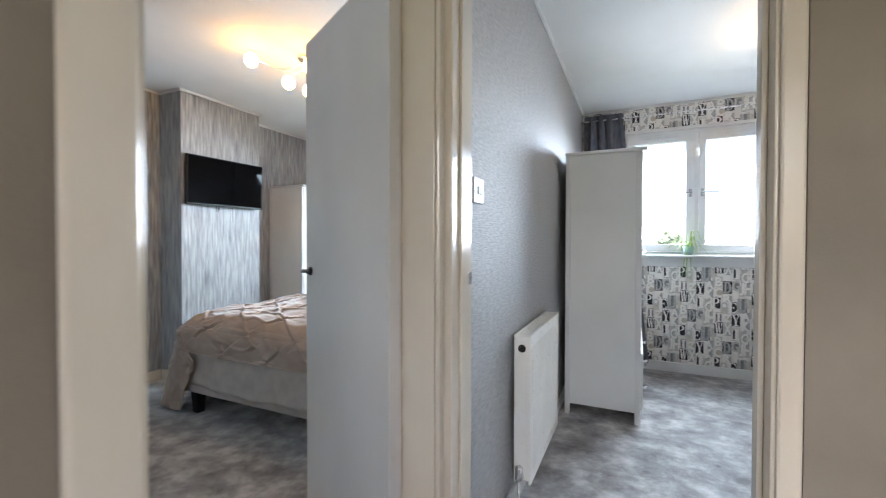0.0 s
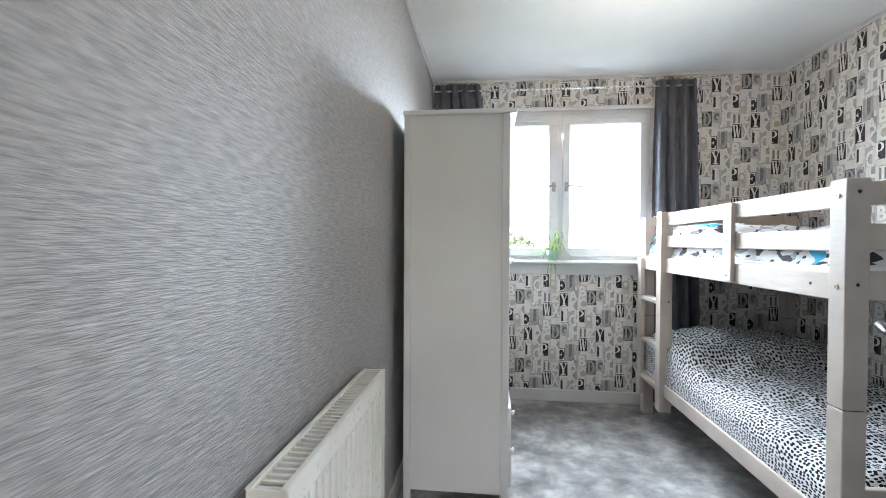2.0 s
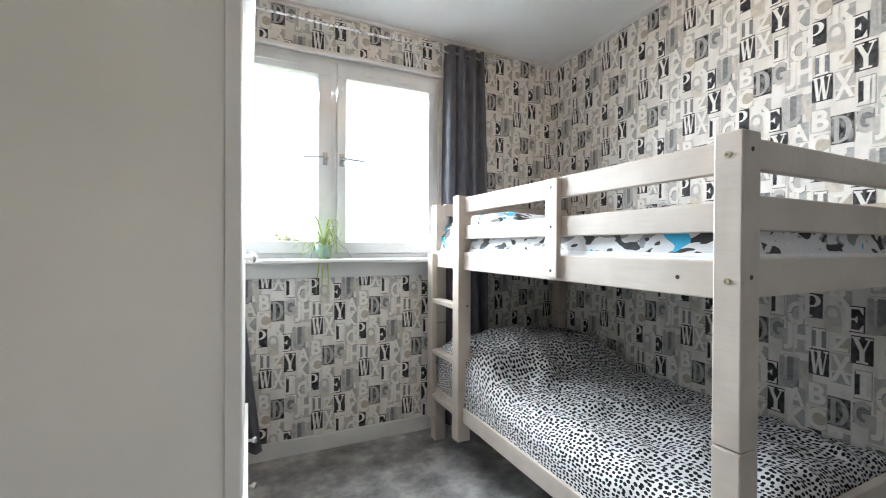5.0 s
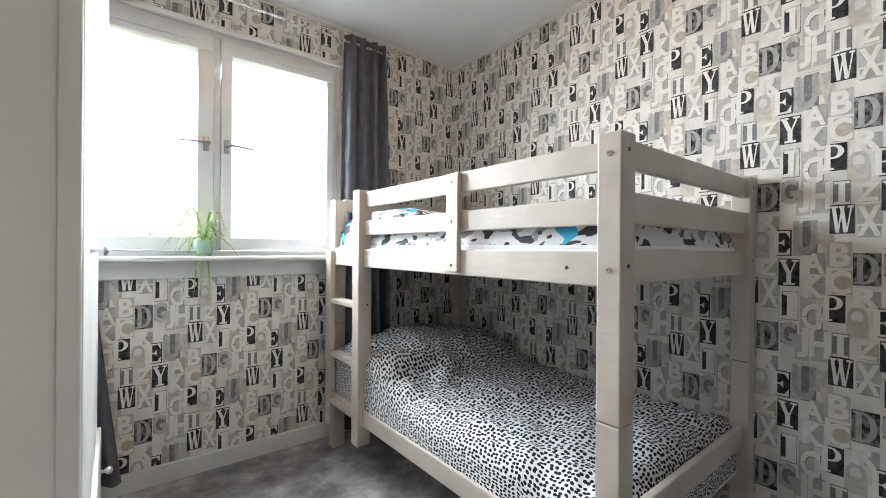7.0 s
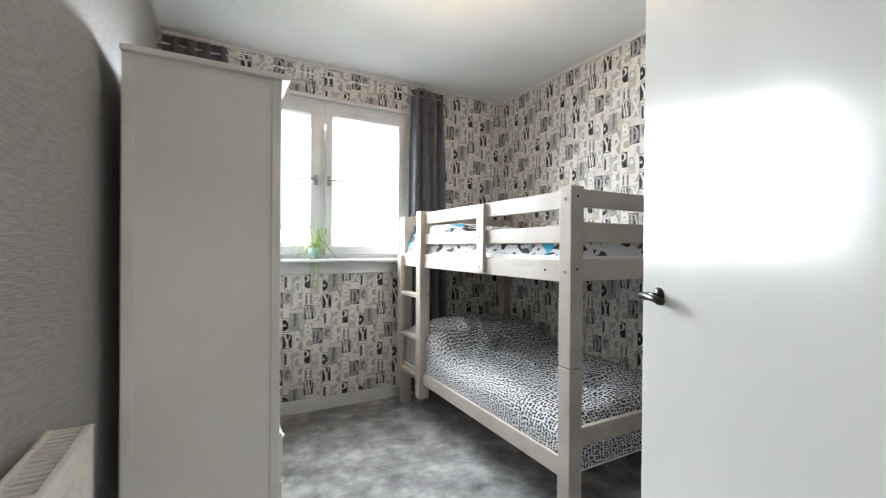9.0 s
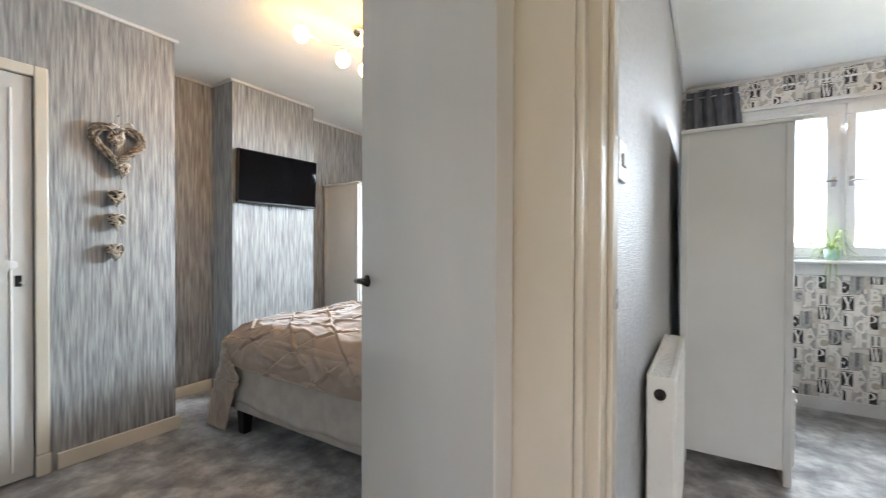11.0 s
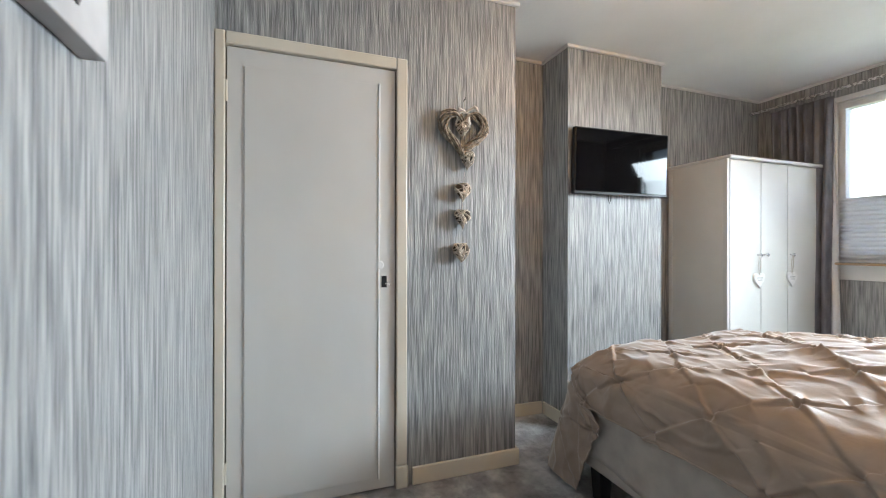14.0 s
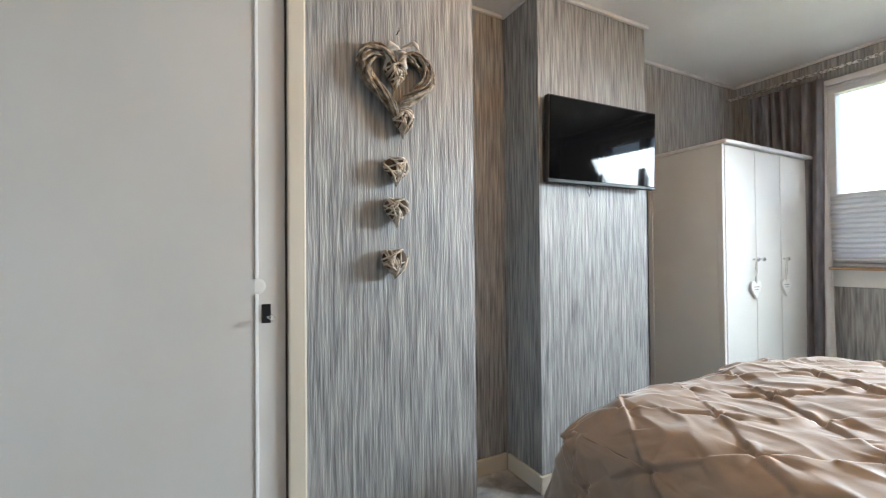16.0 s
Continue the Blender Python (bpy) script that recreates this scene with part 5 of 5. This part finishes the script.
# slab-serifed letters, in a unit square
SERIFED = {
    "W": [slant(.22, 0, .06, .94, .17), slant(.30, 0, .47, .94, .07), slant(.57, 0, .41, .94, .17), slant(.67, 0, .86, .94, .07), quad(0, .32, .93, 1), quad(.36, .62, .93, 1), quad(.74, 1, .93, 1)],
    "I": [quad(.34, .70, .09, .91), quad(.10, .94, .90, 1), quad(.10, .94, 0, .10)],
    "P": [quad(.12, .36, .07, .94), quad(0, .50, 0, .08), quad(0, .50, .93, 1), quad(.36, .50, .44, .51)] + bowl(.48, .72, .46, .28, .20, .21),
    "E": [quad(.12, .38, .07, .93), quad(0, .96, .92, 1), quad(0, .96, 0, .08), [(.96, .93), (.74, .93), (.96, .68)], [(.74, .07), (.96, .07), (.96, .32)], quad(.37, .62, .47, .53), [(.48, .5), (.68, .34), (.68, .66)]],
    "Y": [slant(.38, .44, .06, .94, .25), slant(.52, .44, .80, .94, .09), quad(.38, .63, .07, .45), quad(.22, .80, 0, .08), quad(0, .42, .93, 1), quad(.64, 1, .93, 1)],
    "D": [quad(.12, .36, .07, .93), quad(0, .40, .92, 1), quad(0, .40, 0, .08)] + bowl(.38, .5, .58, .5, .30, .41)}


def glyph(ch):
    """The polygons of one letter in a unit square, serifed or from the built-in font."""
    if ch in SERIFED:
        return [[(x - 0.5, y - 0.5) for x, y in poly] for poly in SERIFED[ch]]
    cu = bpy.data.curves.new("glyph", 'FONT')
    cu.body, cu.resolution_u, cu.offset = ch, 3, 0.035
    ob = new("glyph", cu)
    me = bpy.data.meshes.new_from_object(ob.evaluated_get(bpy.context.evaluated_depsgraph_get()))
    bpy.data.objects.remove(ob)
    me.calc_loop_triangles()
    co = np.array([v.co[:2] for v in me.vertices])
    lo, hi = co.min(0), co.max(0)
    co = (co - lo) / (hi - lo) - 0.5
    tris = [[tuple(co[i]) for i in t.vertices] for t in me.loop_triangles]
    bpy.data.meshes.remove(me)
    return tris


def clip(poly, lo, hi):
    for ax in (0, 1):
        for lim, s in ((lo[ax], 1), (hi[ax], -1)):
            out = []
            for p, q in zip(poly, poly[1:] + poly[:1]):
                dp, dq = s * (p[ax] - lim), s * (q[ax] - lim)
                if dp >= 0:
                    out.append(p)
                if dp * dq < 0:
                    k = dp / (dp - dq)
                    out.append((p[0] + k * (q[0] - p[0]), p[1] + k * (q[1] - p[1])))
            poly = out
            if len(poly) < 3:
                return []
    return poly


GLYPHS = {}
ENTRIES = []
for row in MOTIF.replace("\n", ";").split(";"):
    word = row.split()
    if word[0] not in GLYPHS:
        GLYPHS[word[0]] = glyph(word[0])
    num = [float(w) for w in word[1:]]
    ENTRIES.append((word[0], *num[:4], int(num[4]), [(int(num[i]), *num[i + 1:i + 5]) for i in range(5, len(num), 5)]))


def printed(name, wall, anchor, rects, place):
    """Letters in a half-drop repeat, cut to the rectangles (u0, u1, z0, z1) of one wall; place(u, z, lift) gives the point."""
    verts, faces, mats = [], [], []

    def lay(polys, lift, ink, lo, hi):
        for n, poly in enumerate(polys):
            c = clip(poly, lo, hi)
            if c:
                faces.append(list(range(len(verts), len(verts) + len(c))))
                verts.extend(place(u, z, lift + 0.00001 * (n % 12)) for u, z in c)
                mats.append(ink)
    for u0, u1, z0, z1 in rects:
        lo, hi = (u0, z0), (u1, z1)
        for i in range(-14, 15):
            for j in range(-9, 12):
                cu = anchor[0] + i * PERIOD / 2
                cz = anchor[1] + (j + (0.5 if i % 2 else 0.0)) * 2 * DROP
                if cu > u1 + 0.1 or cu + PERIOD < u0 - 0.1 or cz < z0 - 0.2 or cz - 0.45 > z1:
                    continue
                for k, (ch, a, b, w, h, ink, blocks) in enumerate(ENTRIES):
                    u, z = cu + a, cz + b
                    if u + w < u0 or u - w > u1 or z + h < z0 or z - h > z1:
                        continue
                    dark = ink == 4 or ch == "D"
                    for n, (blk, x0, x1, y0, y1) in enumerate(blocks):
                        lay([[(u + (x - 0.5) * w, z + (y - 0.5) * h) for x, y in quad(x0, x1, y0, y1)]], (0.0019 if dark else 0.0004) + 0.00003 * k + 0.00001 * n, blk, lo, hi)
                    if ch == "I" and dark:      # thin drawn outline
                        t = 0.0014
                        lay([quad(u - w / 2, u + w / 2, z + h / 2, z + h / 2 + t), quad(u - w / 2, u + w / 2, z - h / 2 - t, z - h / 2), quad(u + w * 0.46, u + w * 0.46 + t, z - h / 2, z + h / 2)], 0.0017, 0, lo, hi)
                    if ch == "C" and b > -0.1:  # drop shadow
                        lay([[(u + 0.0030 + x * w * 0.92, z - 0.0025 + y * h * 0.92) for x, y in t] for t in GLYPHS[ch]], 0.0013 + 0.00003 * k, 1, lo, hi)
                    if ch in "UG":              # thin drawn underline and head line
                        lay([quad(u - w * 0.4, u + w / 2, z + h / 2, z + h / 2 + 0.0010)], 0.0013, 1, lo, hi)
                    sc = 0.92
                    lay([[(u + x * w * sc, z + y * h * sc) for x, y in t] for t in GLYPHS[ch]], (0.0027 if dark else 0.0014) + 0.00003 * k, ink, lo, hi)
    me = bpy.data.meshes.new(name)
    me.from_pydata(verts, [], faces)
    for m in INK:
        me.materials.append(m)
    me.polygons.foreach_set("material_index", mats)
    ob = new(name, me)
    ob.parent = wall
    return tagged(ob, "grey, white and charcoal printed letters", kind="stuff")


far_wall, side_wall = bpy.data.objects["wall_window_bunk"], bpy.data.objects["wall_east_bunk"]
printed("printed_letters", far_wall, (2.308, 0.436), [(BX0, BX1, 0.09, 0.969), (BX0, 2.049, 0.971, 2.444), (3.337, BX1, 0.971, 2.444), (2.049, 3.337, 2.238, 2.444)], lambda u, z, d: (u, BY1 - d, z))
printed("printed_letters", side_wall, (-4.582, 1.237), [(-BY1, -BY0, 0.09, 2.444)], lambda u, z, d: (BX1 - d, -u, z))
